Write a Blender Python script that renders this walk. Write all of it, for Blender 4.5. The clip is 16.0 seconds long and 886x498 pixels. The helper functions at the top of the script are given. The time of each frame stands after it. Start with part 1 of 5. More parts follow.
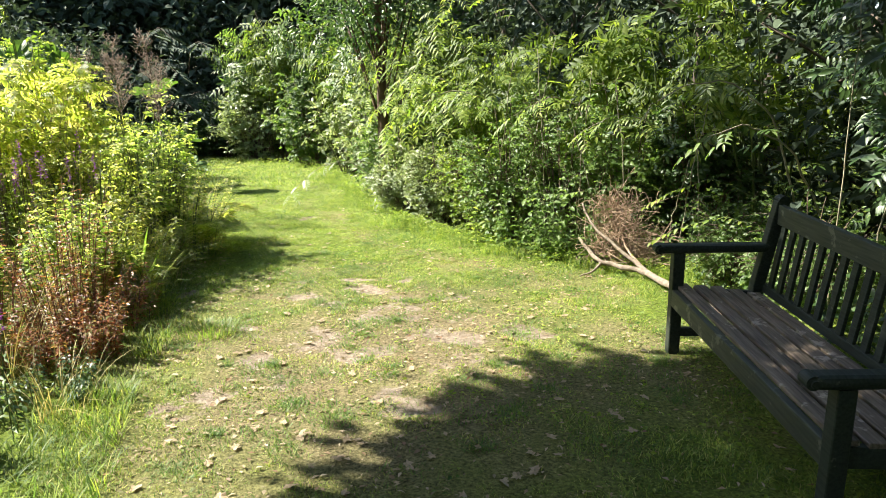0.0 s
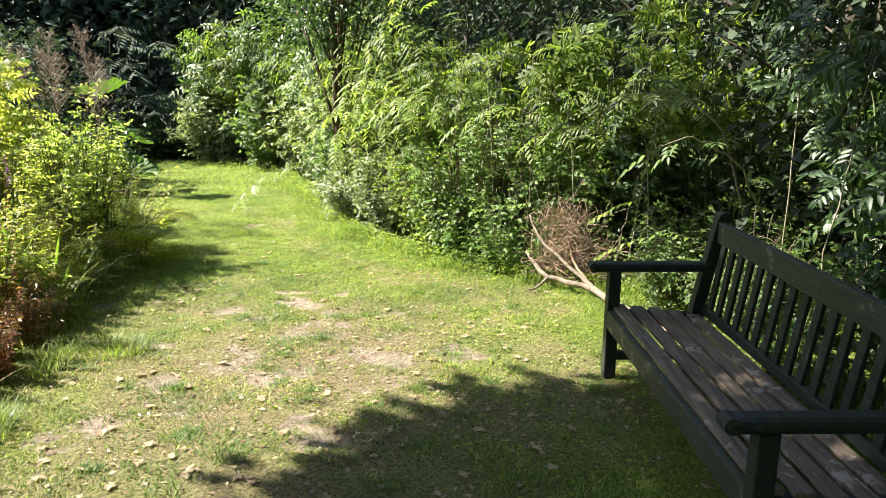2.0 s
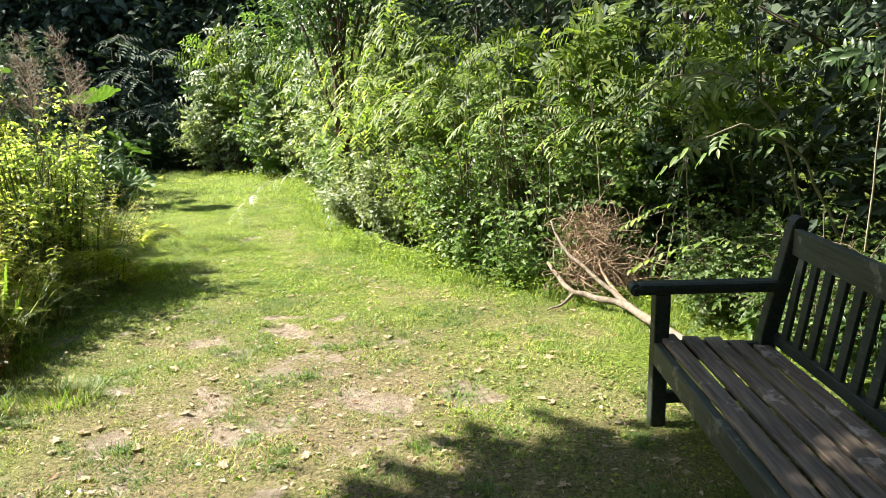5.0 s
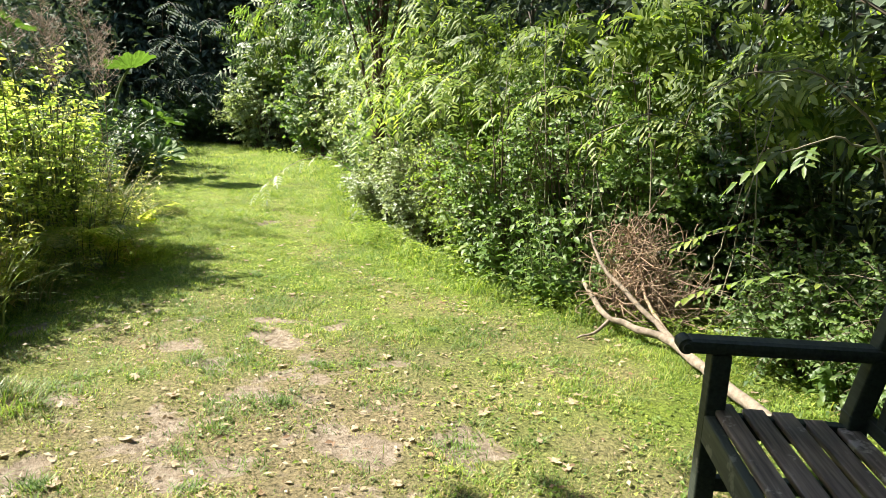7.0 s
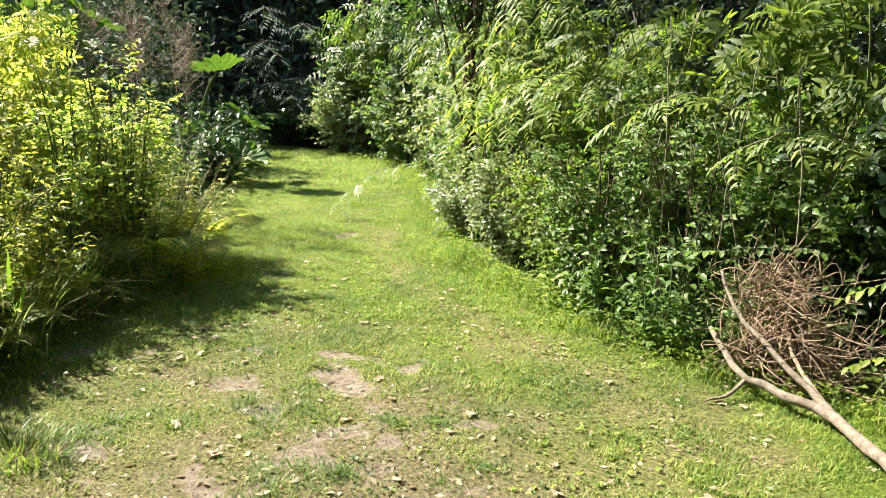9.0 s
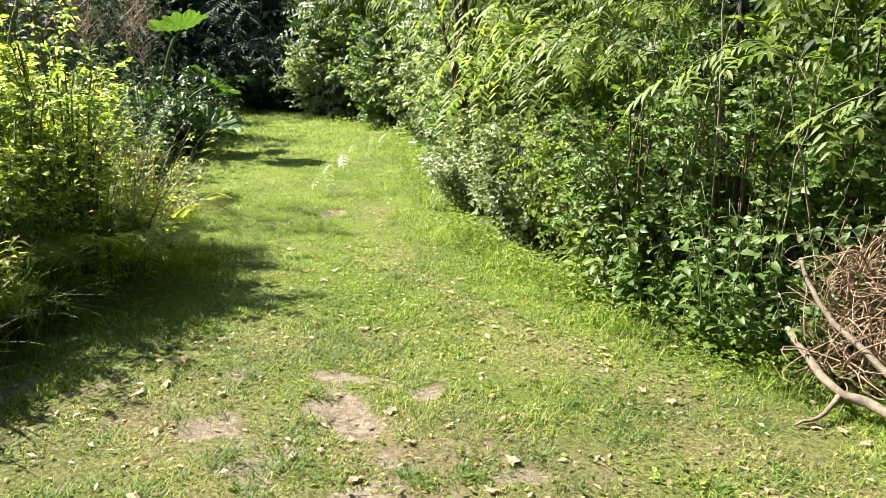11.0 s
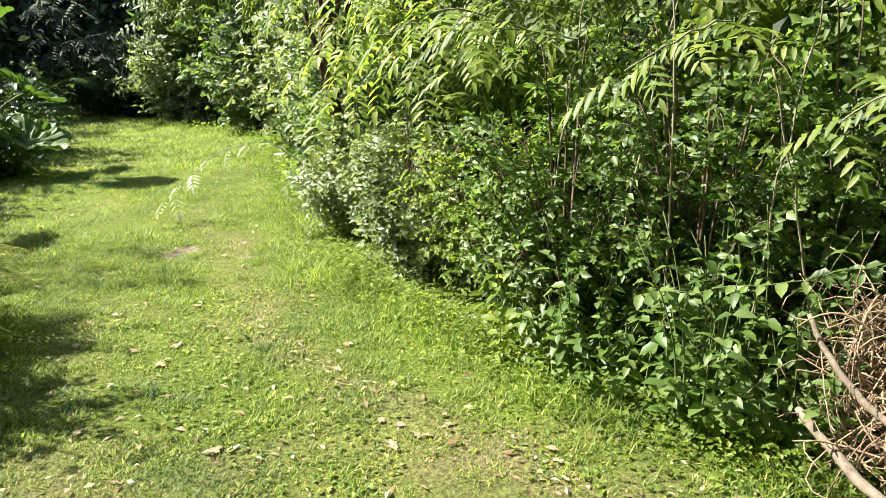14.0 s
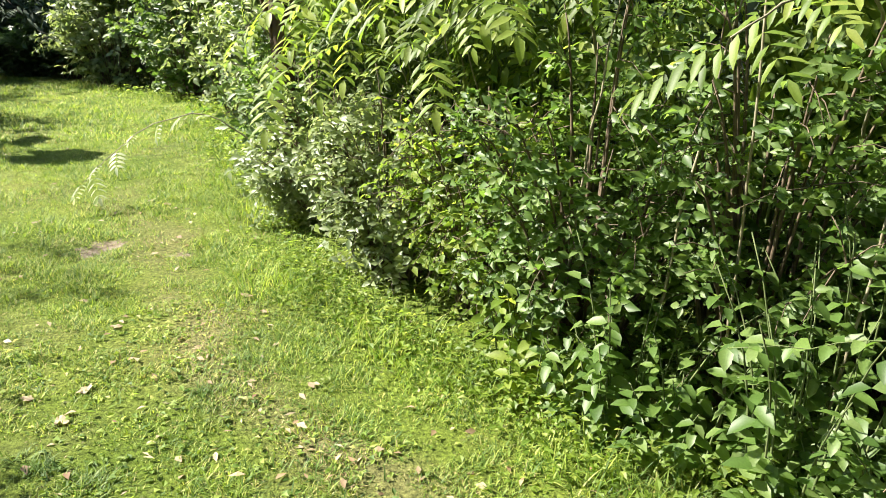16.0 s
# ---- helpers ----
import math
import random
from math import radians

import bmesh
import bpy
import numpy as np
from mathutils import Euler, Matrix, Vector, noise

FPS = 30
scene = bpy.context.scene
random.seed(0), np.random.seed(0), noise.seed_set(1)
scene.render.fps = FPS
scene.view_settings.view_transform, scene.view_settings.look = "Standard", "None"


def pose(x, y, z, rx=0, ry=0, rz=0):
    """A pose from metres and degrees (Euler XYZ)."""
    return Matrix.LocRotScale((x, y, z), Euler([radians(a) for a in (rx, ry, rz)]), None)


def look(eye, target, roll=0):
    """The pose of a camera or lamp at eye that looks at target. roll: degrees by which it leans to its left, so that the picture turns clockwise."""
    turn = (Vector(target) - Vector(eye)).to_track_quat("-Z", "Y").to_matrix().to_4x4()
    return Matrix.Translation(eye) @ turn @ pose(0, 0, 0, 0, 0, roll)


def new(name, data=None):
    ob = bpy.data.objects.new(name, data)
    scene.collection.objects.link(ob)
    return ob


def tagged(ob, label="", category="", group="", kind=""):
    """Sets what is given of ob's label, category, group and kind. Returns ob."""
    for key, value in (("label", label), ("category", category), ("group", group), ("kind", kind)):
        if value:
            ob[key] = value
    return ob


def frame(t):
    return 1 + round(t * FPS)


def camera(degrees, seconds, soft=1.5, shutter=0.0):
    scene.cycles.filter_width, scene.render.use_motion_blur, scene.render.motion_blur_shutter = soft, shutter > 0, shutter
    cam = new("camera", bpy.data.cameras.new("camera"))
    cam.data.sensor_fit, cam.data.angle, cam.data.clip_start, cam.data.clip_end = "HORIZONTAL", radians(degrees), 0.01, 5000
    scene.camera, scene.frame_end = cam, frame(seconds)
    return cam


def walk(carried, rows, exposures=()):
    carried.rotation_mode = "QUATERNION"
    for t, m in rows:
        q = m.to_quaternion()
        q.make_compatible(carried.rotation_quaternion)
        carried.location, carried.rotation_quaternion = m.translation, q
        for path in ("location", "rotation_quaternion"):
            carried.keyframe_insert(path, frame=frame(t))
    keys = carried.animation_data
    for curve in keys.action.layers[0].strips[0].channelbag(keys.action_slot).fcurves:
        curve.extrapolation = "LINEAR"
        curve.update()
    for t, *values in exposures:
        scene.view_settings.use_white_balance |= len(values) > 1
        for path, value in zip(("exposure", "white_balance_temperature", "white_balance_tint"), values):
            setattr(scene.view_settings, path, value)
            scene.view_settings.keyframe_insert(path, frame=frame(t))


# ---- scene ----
cam = camera(65.6, 16.0, 0.65)
METRES, EYE, TILT, LEAN, TURN = 5.194, 1.392, 0.0, 0.0, 1.9
ROWS = [
    (0.0, 0.0, 0.0, 0.0, -0.33, -14.61, 1.27),
    (0.5, 0.0187, 0.0179, 0.0008, 1.04, -13.82, 0.52),
    (1.0, 0.0383, 0.0333, -0.0025, 1.32, -14.06, 0.86),
    (1.5, 0.0506, 0.0409, -0.0063, 1.11, -14.65, 0.71),
    (2.0, 0.0543, 0.0507, -0.0047, -2.19, -14.07, 0.03),
    (2.5, 0.0509, 0.0716, -0.007, -7.58, -12.53, -0.04),
    (3.0, 0.046, 0.0863, -0.0048, -5.88, -14.07, 0.72),
    (5.5, 0.0883, 0.2192, -0.0242, 1.61, -13.77, 1.03),
    (6.0, 0.103, 0.2492, -0.0239, 5.56, -13.63, 0.01),
    (6.5, 0.106, 0.2728, -0.0283, 7.54, -15.01, 0.39),
    (7.0, 0.1033, 0.3095, -0.0293, 3.6, -14.83, -1.38),
    (7.5, 0.0921, 0.3363, -0.0307, 1.18, -14.39, -1.83),
    (8.0, 0.0906, 0.3716, -0.0323, 8.13, -14.03, -1.0),
    (8.5, 0.0923, 0.4039, -0.0369, 11.17, -14.76, -0.85),
    (9.0, 0.0787, 0.4319, -0.0375, 10.75, -14.44, -1.85),
    (11.5, 0.0177, 0.5952, -0.0463, 8.29, -18.7, -0.4),
    (12.0, 0.0175, 0.6284, -0.0503, 8.38, -19.03, -0.74),
    (12.5, 0.0254, 0.6648, -0.0505, 8.42, -18.69, -0.82),
    (13.0, 0.0248, 0.6961, -0.0485, 2.68, -18.21, -0.86),
    (13.5, 0.0033, 0.7277, -0.0467, -5.02, -17.2, -0.41),
    (14.0, 0.0006, 0.7623, -0.048, -1.7, -18.49, 0.46),
    (14.5, 0.01, 0.7981, -0.0531, 2.9, -18.02, -1.26),
    (15.0, -0.0038, 0.8327, -0.0532, 3.27, -18.77, 0.28),
    (15.5, -0.0303, 0.8693, -0.0577, -1.2, -21.4, -1.54),
    (16.0, -0.0276, 0.9058, -0.0602, -5.74, -21.12, -1.16),
]
walk(cam, [(t, pose(0, 0, EYE, TILT, LEAN, TURN) @ pose(METRES * x, METRES * y, METRES * z, 90 + pitch, roll, yaw)) for t, x, y, z, yaw, pitch, roll in ROWS],
     exposures=[(0.0, 2.05), (3.0, 2.07), (9.0, 1.93), (16.0, 1.92)])

# ---- sky and sun ----
SUN_FROM = Vector((-0.95, 0.22, 1.0)).normalized()
world = bpy.data.worlds.new("world")
world.use_nodes = True
scene.world = world
wn = world.node_tree.nodes
sky = wn.new("ShaderNodeTexSky")
sky.sky_type, sky.sun_disc = "NISHITA", False
sky.sun_elevation = math.asin(SUN_FROM.z)
sky.sun_rotation = math.atan2(SUN_FROM.x, SUN_FROM.y)
world.node_tree.links.new(sky.outputs[0], wn["Background"].inputs[0])
wn["Background"].inputs[1].default_value = 0.098
sun = new("sun", bpy.data.lights.new("sun", "SUN"))
sun.data.energy, sun.data.angle, sun.data.color = 5.0, radians(0.53), (1.0, 0.94, 0.82)
sun.matrix_basis = look((0, 0, 0), -SUN_FROM)
sun.location = SUN_FROM * 40


# ---- materials ----
def shader(name):
    m = bpy.data.materials.new(name)
    m.use_nodes = True
    t = m.node_tree
    return m, t, t.nodes["Principled BSDF"], t.nodes["Material Output"]


def ramp(t, stops):
    r = t.nodes.new("ShaderNodeValToRGB")
    while len(r.color_ramp.elements) < len(stops):
        r.color_ramp.elements.new(0.5)
    for e, (p, c) in zip(r.color_ramp.elements, stops):
        e.position, e.color = p, (*c, 1)
    return r


def noise_tex(t, scale, detail=4.0, rough=0.6):
    n = t.nodes.new("ShaderNodeTexNoise")
    n.inputs["Scale"].default_value, n.inputs["Detail"].default_value, n.inputs["Roughness"].default_value = scale, detail, rough
    c = t.nodes.new("ShaderNodeTexCoord")
    t.links.new(c.outputs["Object"], n.inputs["Vector"])
    return n


def mix(t, kind, fac, a, b):
    m = t.nodes.new("ShaderNodeMix")
    m.data_type, m.blend_type = "RGBA", kind
    for sock, v in ((m.inputs[0], fac), (m.inputs[6], a), (m.inputs[7], b)):
        if isinstance(v, bpy.types.NodeSocket):
            t.links.new(v, sock)
        elif isinstance(v, (int, float)):
            sock.default_value = v
        else:
            sock.default_value = (*v, 1)
    return m.outputs[2]


def bump(t, b, height, strength, distance):
    n = t.nodes.new("ShaderNodeBump")
    n.inputs["Strength"].default_value, n.inputs["Distance"].default_value = strength, distance
    t.links.new(height, n.inputs["Height"])
    t.links.new(n.outputs[0], b.inputs["Normal"])


def leaf_material(name, stops, through_light=0.4, tint=(1.0, 1.0, 0.6), rough=0.42, gain=2.0, shine=0.5):
    """A leaf: its colour differs from leaf to leaf and across a plant, it is faintly glossy and lets light through."""
    m, t, b, out = shader(name)
    geo = t.nodes.new("ShaderNodeNewGeometry")
    r = ramp(t, stops)
    t.links.new(geo.outputs["Random Per Island"], r.inputs[0])
    big = noise_tex(t, 2.3, 3)
    br = ramp(t, [(0.3, (0.68, 0.70, 0.66)), (0.7, (1.15, 1.12, 1.0))])
    t.links.new(big.outputs[0], br.inputs[0])
    col = mix(t, "MULTIPLY", 1.0, r.outputs[0], br.outputs[0])
    fine = noise_tex(t, 160, 3)
    fr = ramp(t, [(0.3, (0.8, 0.8, 0.8)), (0.7, (1.1, 1.1, 1.1))])
    t.links.new(fine.outputs[0], fr.inputs[0])
    col = mix(t, "MULTIPLY", 0.7, col, fr.outputs[0])
    t.links.new(col, b.inputs["Base Color"])
    b.inputs["Roughness"].default_value = rough
    b.inputs["Specular IOR Level"].default_value = shine
    tr = t.nodes.new("ShaderNodeBsdfTranslucent")
    tc = mix(t, "MULTIPLY", 1.0, col, (tint[0] * gain, tint[1] * gain, tint[2] * gain))
    t.links.new(tc, tr.inputs[0])
    ms = t.nodes.new("ShaderNodeMixShader")
    ms.inputs[0].default_value = through_light
    t.links.new(b.outputs[0], ms.inputs[1])
    t.links.new(tr.outputs[0], ms.inputs[2])
    t.links.new(ms.outputs[0], out.inputs[0])
    return m


def stem_material(name, a, c, scale=18, rough=0.8):
    m, t, b, out = shader(name)
    n = noise_tex(t, scale, 6)
    r = ramp(t, [(0.25, a), (0.75, c)])
    t.links.new(n.outputs[0], r.inputs[0])
    t.links.new(r.outputs[0], b.inputs["Base Color"])
    b.inputs["Roughness"].default_value = rough
    bump(t, b, n.outputs[0], 0.5, 0.01)
    return m


LEAF_MID = leaf_material("mid_green_leaf", [(0.0, (0.055, 0.105, 0.026)), (0.5, (0.095, 0.165, 0.04)), (1.0, (0.165, 0.23, 0.075))], 0.45, rough=0.48, shine=0.45)
LEAF_NETTLE = leaf_material("nettle_leaf", [(0.0, (0.07, 0.135, 0.03)), (0.6, (0.12, 0.20, 0.045)), (1.0, (0.19, 0.265, 0.09))], 0.45, rough=0.48, shine=0.5)
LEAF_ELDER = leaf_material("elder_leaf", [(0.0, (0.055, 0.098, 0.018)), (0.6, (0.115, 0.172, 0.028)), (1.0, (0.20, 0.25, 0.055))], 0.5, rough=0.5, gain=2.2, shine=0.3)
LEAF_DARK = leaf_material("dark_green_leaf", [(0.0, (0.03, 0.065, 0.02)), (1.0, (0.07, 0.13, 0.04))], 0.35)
LEAF_BRIGHT = leaf_material("bright_green_leaf", [(0.0, (0.095, 0.16, 0.026)), (0.6, (0.17, 0.245, 0.04)), (1.0, (0.27, 0.32, 0.08))], 0.5, rough=0.48, gain=2.2, shine=0.35)
LEAF_GREY = leaf_material("grey_green_leaf", [(0.0, (0.12, 0.17, 0.07)), (1.0, (0.27, 0.32, 0.17))], 0.4, (1, 1, 0.6))
LEAF_GOLD = leaf_material("yellow_green_leaf", [(0.0, (0.13, 0.18, 0.035)), (0.5, (0.235, 0.275, 0.055)), (0.85, (0.33, 0.33, 0.12)), (1.0, (0.42, 0.37, 0.22))], 0.68, gain=2.5)
LEAF_LIME = leaf_material("lime_green_leaf", [(0.0, (0.12, 0.19, 0.04)), (0.6, (0.22, 0.29, 0.07)), (1.0, (0.38, 0.40, 0.19))], 0.66, rough=0.4, gain=2.4)
LEAF_PALE = leaf_material("pale_leaf", [(0.0, (0.30, 0.36, 0.22)), (1.0, (0.46, 0.5, 0.36))], 0.4, (1, 1, 0.8), 0.35, 1.3)
LEAF_RUST = leaf_material("rust_red_leaf", [(0.0, (0.12, 0.042, 0.02)), (0.4, (0.25, 0.095, 0.035)), (0.65, (0.26, 0.17, 0.07)), (1.0, (0.16, 0.20, 0.05))], 0.5, (1, 0.8, 0.5))
LEAF_STRAW = leaf_material("straw_blade", [(0.0, (0.22, 0.20, 0.06)), (0.6, (0.37, 0.32, 0.12)), (1.0, (0.48, 0.43, 0.22))], 0.3, (1, 0.95, 0.7), 0.6, 1.2)
LEAF_BLADE = leaf_material("long_grass_blade", [(0.0, (0.06, 0.12, 0.02)), (0.6, (0.12, 0.2, 0.03)), (1.0, (0.25, 0.27, 0.08))], 0.4)
LEAF_LAWN = leaf_material("lawn_blade", [(0.0, (0.055, 0.12, 0.02)), (0.45, (0.17, 0.26, 0.042)), (0.86, (0.31, 0.38, 0.075)), (1.0, (0.42, 0.40, 0.17))], 0.42, rough=0.6, gain=1.8)
LEAF_DEAD = leaf_material("dead_leaf", [(0.0, (0.24, 0.14, 0.08)), (0.3, (0.38, 0.28, 0.18)), (1.0, (0.55, 0.46, 0.34))], 0.3, (1, 0.85, 0.6), 0.6, 1.0)
LEAF_PURPLE = leaf_material("purple_petal", [(0.0, (0.25, 0.08, 0.30)), (1.0, (0.45, 0.22, 0.5))], 0.3, (1, 0.8, 1.0), 0.5, 1.2)
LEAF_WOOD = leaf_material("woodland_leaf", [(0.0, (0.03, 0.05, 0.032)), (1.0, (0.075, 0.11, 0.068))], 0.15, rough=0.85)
STEM_GREEN = stem_material("green_stem", (0.06, 0.10, 0.025), (0.13, 0.15, 0.06))
STEM_RUST = stem_material("rusty_stem", (0.10, 0.04, 0.025), (0.20, 0.095, 0.05))
STEM_BROWN = stem_material("brown_stem", (0.05, 0.035, 0.02), (0.16, 0.12, 0.08))
STEM_PALE = stem_material("pale_stem", (0.15, 0.13, 0.08), (0.32, 0.29, 0.20))
BARK = stem_material("bark", (0.03, 0.024, 0.018), (0.11, 0.085, 0.06), 9)
BRANCH_BARK = stem_material("pale_branch_bark", (0.085, 0.064, 0.046), (0.27, 0.22, 0.165), 32, 0.9)
TWIG = stem_material("dry_brown_twig", (0.17, 0.11, 0.068), (0.42, 0.30, 0.20), 30)


# ---- plan of the lawn and its ground ----
LEFT = [(-30, -1.0), (1.0, -1.25), (2.35, -1.47), (3.34, -1.81), (4.16, -1.94), (4.9, -2.25), (6.25, -3.06), (8.4, -4.2), (11.8, -5.3), (14.3, -6.0), (15.6, -8.5), (17, -14)]
RIGHT = [(-30, 2.5), (4.6, 2.35), (5.3, 2.0), (5.8, 1.0), (6.34, 0.4), (7.0, -0.12), (7.8, -0.7), (9.7, -1.46), (12, -2.2), (15.1, -3.1), (16.7, -4.8), (19, -7.5), (20.8, -12)]


def left_edge(y):
    return np.interp(y, [p[0] for p in LEFT], [p[1] for p in LEFT])


def right_edge(y):
    return np.interp(y, [p[0] for p in RIGHT], [p[1] for p in RIGHT])


SOIL = [(-0.55, 4.15, 1.15, 0.85, 0.24), (-1.0, 5.2, 0.85, 0.4, 0.30), (-0.6, 3.1, 0.8, 0.5, 0.20), (-0.15, 4.15, 0.40, 0.24, 1.0), (-0.62, 4.75, 0.36, 0.2, 0.9), (-0.95, 4.15, 0.28, 0.15, 0.8), (-0.85, 5.2, 0.3, 0.14, 0.8), (0.32, 4.1, 0.2, 0.14, 0.8), (-1.28, 3.7, 0.26, 0.16, 0.8),
        (-1.35, 3.2, 0.2, 0.28, 0.8), (-2.0, 5.1, 0.28, 0.12, 0.7), (-0.75, 3.75, 0.22, 0.12, 0.7), (-0.3, 3.0, 0.2, 0.1, 0.8), 
        (-1.05, 4.75, 0.2, 0.08, 0.8), (-0.92, 5.42, 0.26, 0.2, 0.85), (-1.25, 5.0, 0.3, 0.12, 0.7), (-1.9, 8.6, 0.5, 0.15, 0.4), (-1.5, 5.4, 0.3, 0.1, 0.6)]


GRID = np.random.default_rng(3).uniform(-1, 1, (64, 64))


def patchy(x, y, size, octaves=3):
    """Smooth random field, about -1 to 1, with features of the given size in metres."""
    x, y = np.asarray(x, dtype=float), np.asarray(y, dtype=float)
    total, weight = np.zeros(np.broadcast(x, y).shape), 0.0
    for o in range(octaves):
        u, v = x / size * 2 ** o + 17.3 * o + 5000, y / size * 2 ** o + 9.1 * o + 5000
        i, j = np.floor(u).astype(int), np.floor(v).astype(int)
        f, g = u - i, v - j
        f, g = f * f * (3 - 2 * f), g * g * (3 - 2 * g)
        i0, i1, j0, j1 = i % 64, (i + 1) % 64, j % 64, (j + 1) % 64
        total = total + 0.6 ** o * ((GRID[i0, j0] * (1 - f) + GRID[i1, j0] * f) * (1 - g) + (GRID[i0, j1] * (1 - f) + GRID[i1, j1] * f) * g)
        weight += 0.6 ** o
    return total / weight * 1.6


def soil_at(x, y):
    """How bare the ground is, 0 to 1."""
    s = np.zeros(np.shape(x))
    for cx, cy, rx, ry, w in SOIL:
        d = np.sqrt(((x - cx) / rx) ** 2 + ((y - cy) / ry) ** 2)
        s = np.maximum(s, w * (1.45 - d))
    return np.clip(0.95 * s + 1.1 * patchy(x, y, 0.17, 4) - 0.42, 0, 1) * np.clip(s * 6, 0, 1)


def worn_at(x, y):
    """How thin and strawy the turf is, 0 to 1."""
    d = np.sqrt(((x + 0.5) / 1.95) ** 2 + ((y - 3.8) / 2.1) ** 2)
    track = np.exp(-((x - right_edge(y) + 0.75 + 0.15 * patchy(0 * y, y, 0.8)) / 0.22) ** 2) * np.clip((y - 4.5) / 1.5, 0, 1) * np.clip((11 - y) / 2, 0, 1)
    return np.clip(np.maximum(1.3 - d, 0.55 * track) + 0.35 * patchy(x, y, 0.5), 0, 1)


def ground_at(x, y):
    z = -0.07 - 0.04 * np.clip(y, -12, 22)
    return z + 0.012 * patchy(x, y, 0.9) - 0.018 * soil_at(x, y)


# ---- mesh helpers ----
def tri_mesh(name, verts, tris, smooth=False):
    me = bpy.data.meshes.new(name)
    verts, tris = np.asarray(verts, dtype=np.float32), np.asarray(tris, dtype=np.int32)
    me.vertices.add(len(verts))
    me.vertices.foreach_set("co", verts.ravel())
    me.loops.add(tris.size)
    me.loops.foreach_set("vertex_index", tris.ravel())
    me.polygons.add(len(tris))
    me.polygons.foreach_set("loop_start", np.arange(0, tris.size, 3, dtype=np.int32))
    me.polygons.foreach_set("use_smooth", np.full(len(tris), smooth))
    me.update(calc_edges=True)
    return me


def part(name, me, material, parent, label=""):
    if isinstance(me, bmesh.types.BMesh):
        bm, me = me, bpy.data.meshes.new(name)
        bm.to_mesh(me)
        bm.free()
    if not me.materials:
        me.materials.append(material)
    ob = new(name, me)
    ob.parent = parent
    return tagged(ob, label)


def thing(name, x, y, z, label, category, group="", turn=0.0):
    ob = new(name)
    ob.empty_display_size = 0.1
    ob.matrix_basis = pose(x, y, z, 0, 0, turn)
    return tagged(ob, label, category, group)


def unit(v):
    return v / np.maximum(np.linalg.norm(v, axis=-1, keepdims=True), 1e-9)


def leaf_arrays(P, U, N, L, W, fold=0.25, droop=0.15):
    """Pointed leaves, folded along the midrib: from P along U, with the upper face to N."""
    n = len(P)
    L, W = np.broadcast_to(L, n)[:, None], np.broadcast_to(W, n)[:, None]
    U = unit(U)
    S = unit(np.cross(U, N))
    N = np.cross(S, U)
    mid = P + U * L * 0.45
    a, c = mid + S * W * 0.5 + N * W * fold, mid - S * W * 0.5 + N * W * fold
    tip = P + U * L - N * L * droop
    V = np.stack([P, a, mid, c, tip], 1).reshape(-1, 3)
    F = np.array([(0, 2, 1), (0, 3, 2), (1, 2, 4), (2, 3, 4)])
    return V, (F[None] + 5 * np.arange(n)[:, None, None]).reshape(-1, 3)


def fine_leaf_arrays(P, U, N, L, W, fold=0.2, droop=0.2):
    """Larger leaves: rounded outline, folded midrib, tip bowing down."""
    n = len(P)
    L, W = np.broadcast_to(L, n)[:, None], np.broadcast_to(W, n)[:, None]
    U = unit(U)
    S = unit(np.cross(U, N))
    N = np.cross(S, U)
    rows = [P]
    for f, w in ((0.30, 0.48), (0.70, 0.38)):
        c = P + U * L * f - N * L * droop * f * f
        rows += [c + S * W * w + N * W * fold * w * 2, c, c - S * W * w + N * W * fold * w * 2]
    rows.append(P + U * L - N * L * droop)
    V = np.stack(rows, 1).reshape(-1, 3)
    F = np.array([(0, 2, 1), (0, 3, 2), (1, 2, 5), (1, 5, 4), (2, 3, 6), (2, 6, 5), (4, 5, 7), (5, 6, 7)])
    return V, (F[None] + 8 * np.arange(n)[:, None, None]).reshape(-1, 3)


def ribbon_arrays(P, U, bend, L, W, segs=3):
    """Grass blades: from P along U, bowing over by bend (a vector per blade), tapering to a point."""
    n = len(P)
    L, W = np.broadcast_to(L, n)[:, None], np.broadcast_to(W, n)[:, None]
    S = unit(np.cross(U, bend + np.array([0.013, 0.007, 0.0])))
    rows = []
    for k in range(segs):
        f = k / segs
        c = P + U * L * f + bend * L * f * f
        w = W * (1 - 0.75 * f * f) * 0.5
        rows += [c + S * w, c - S * w]
    rows.append(P + U * L + bend * L)
    V = np.stack(rows, 1).reshape(-1, 3)
    F = []
    for k in range(segs - 1):
        F += [(2 * k, 2 * k + 1, 2 * k + 2), (2 * k + 1, 2 * k + 3, 2 * k + 2)]
    F.append((2 * segs - 2, 2 * segs - 1, 2 * segs))
    m = 2 * segs + 1
    return V, (np.array(F)[None] + m * np.arange(n)[:, None, None]).reshape(-1, 3)


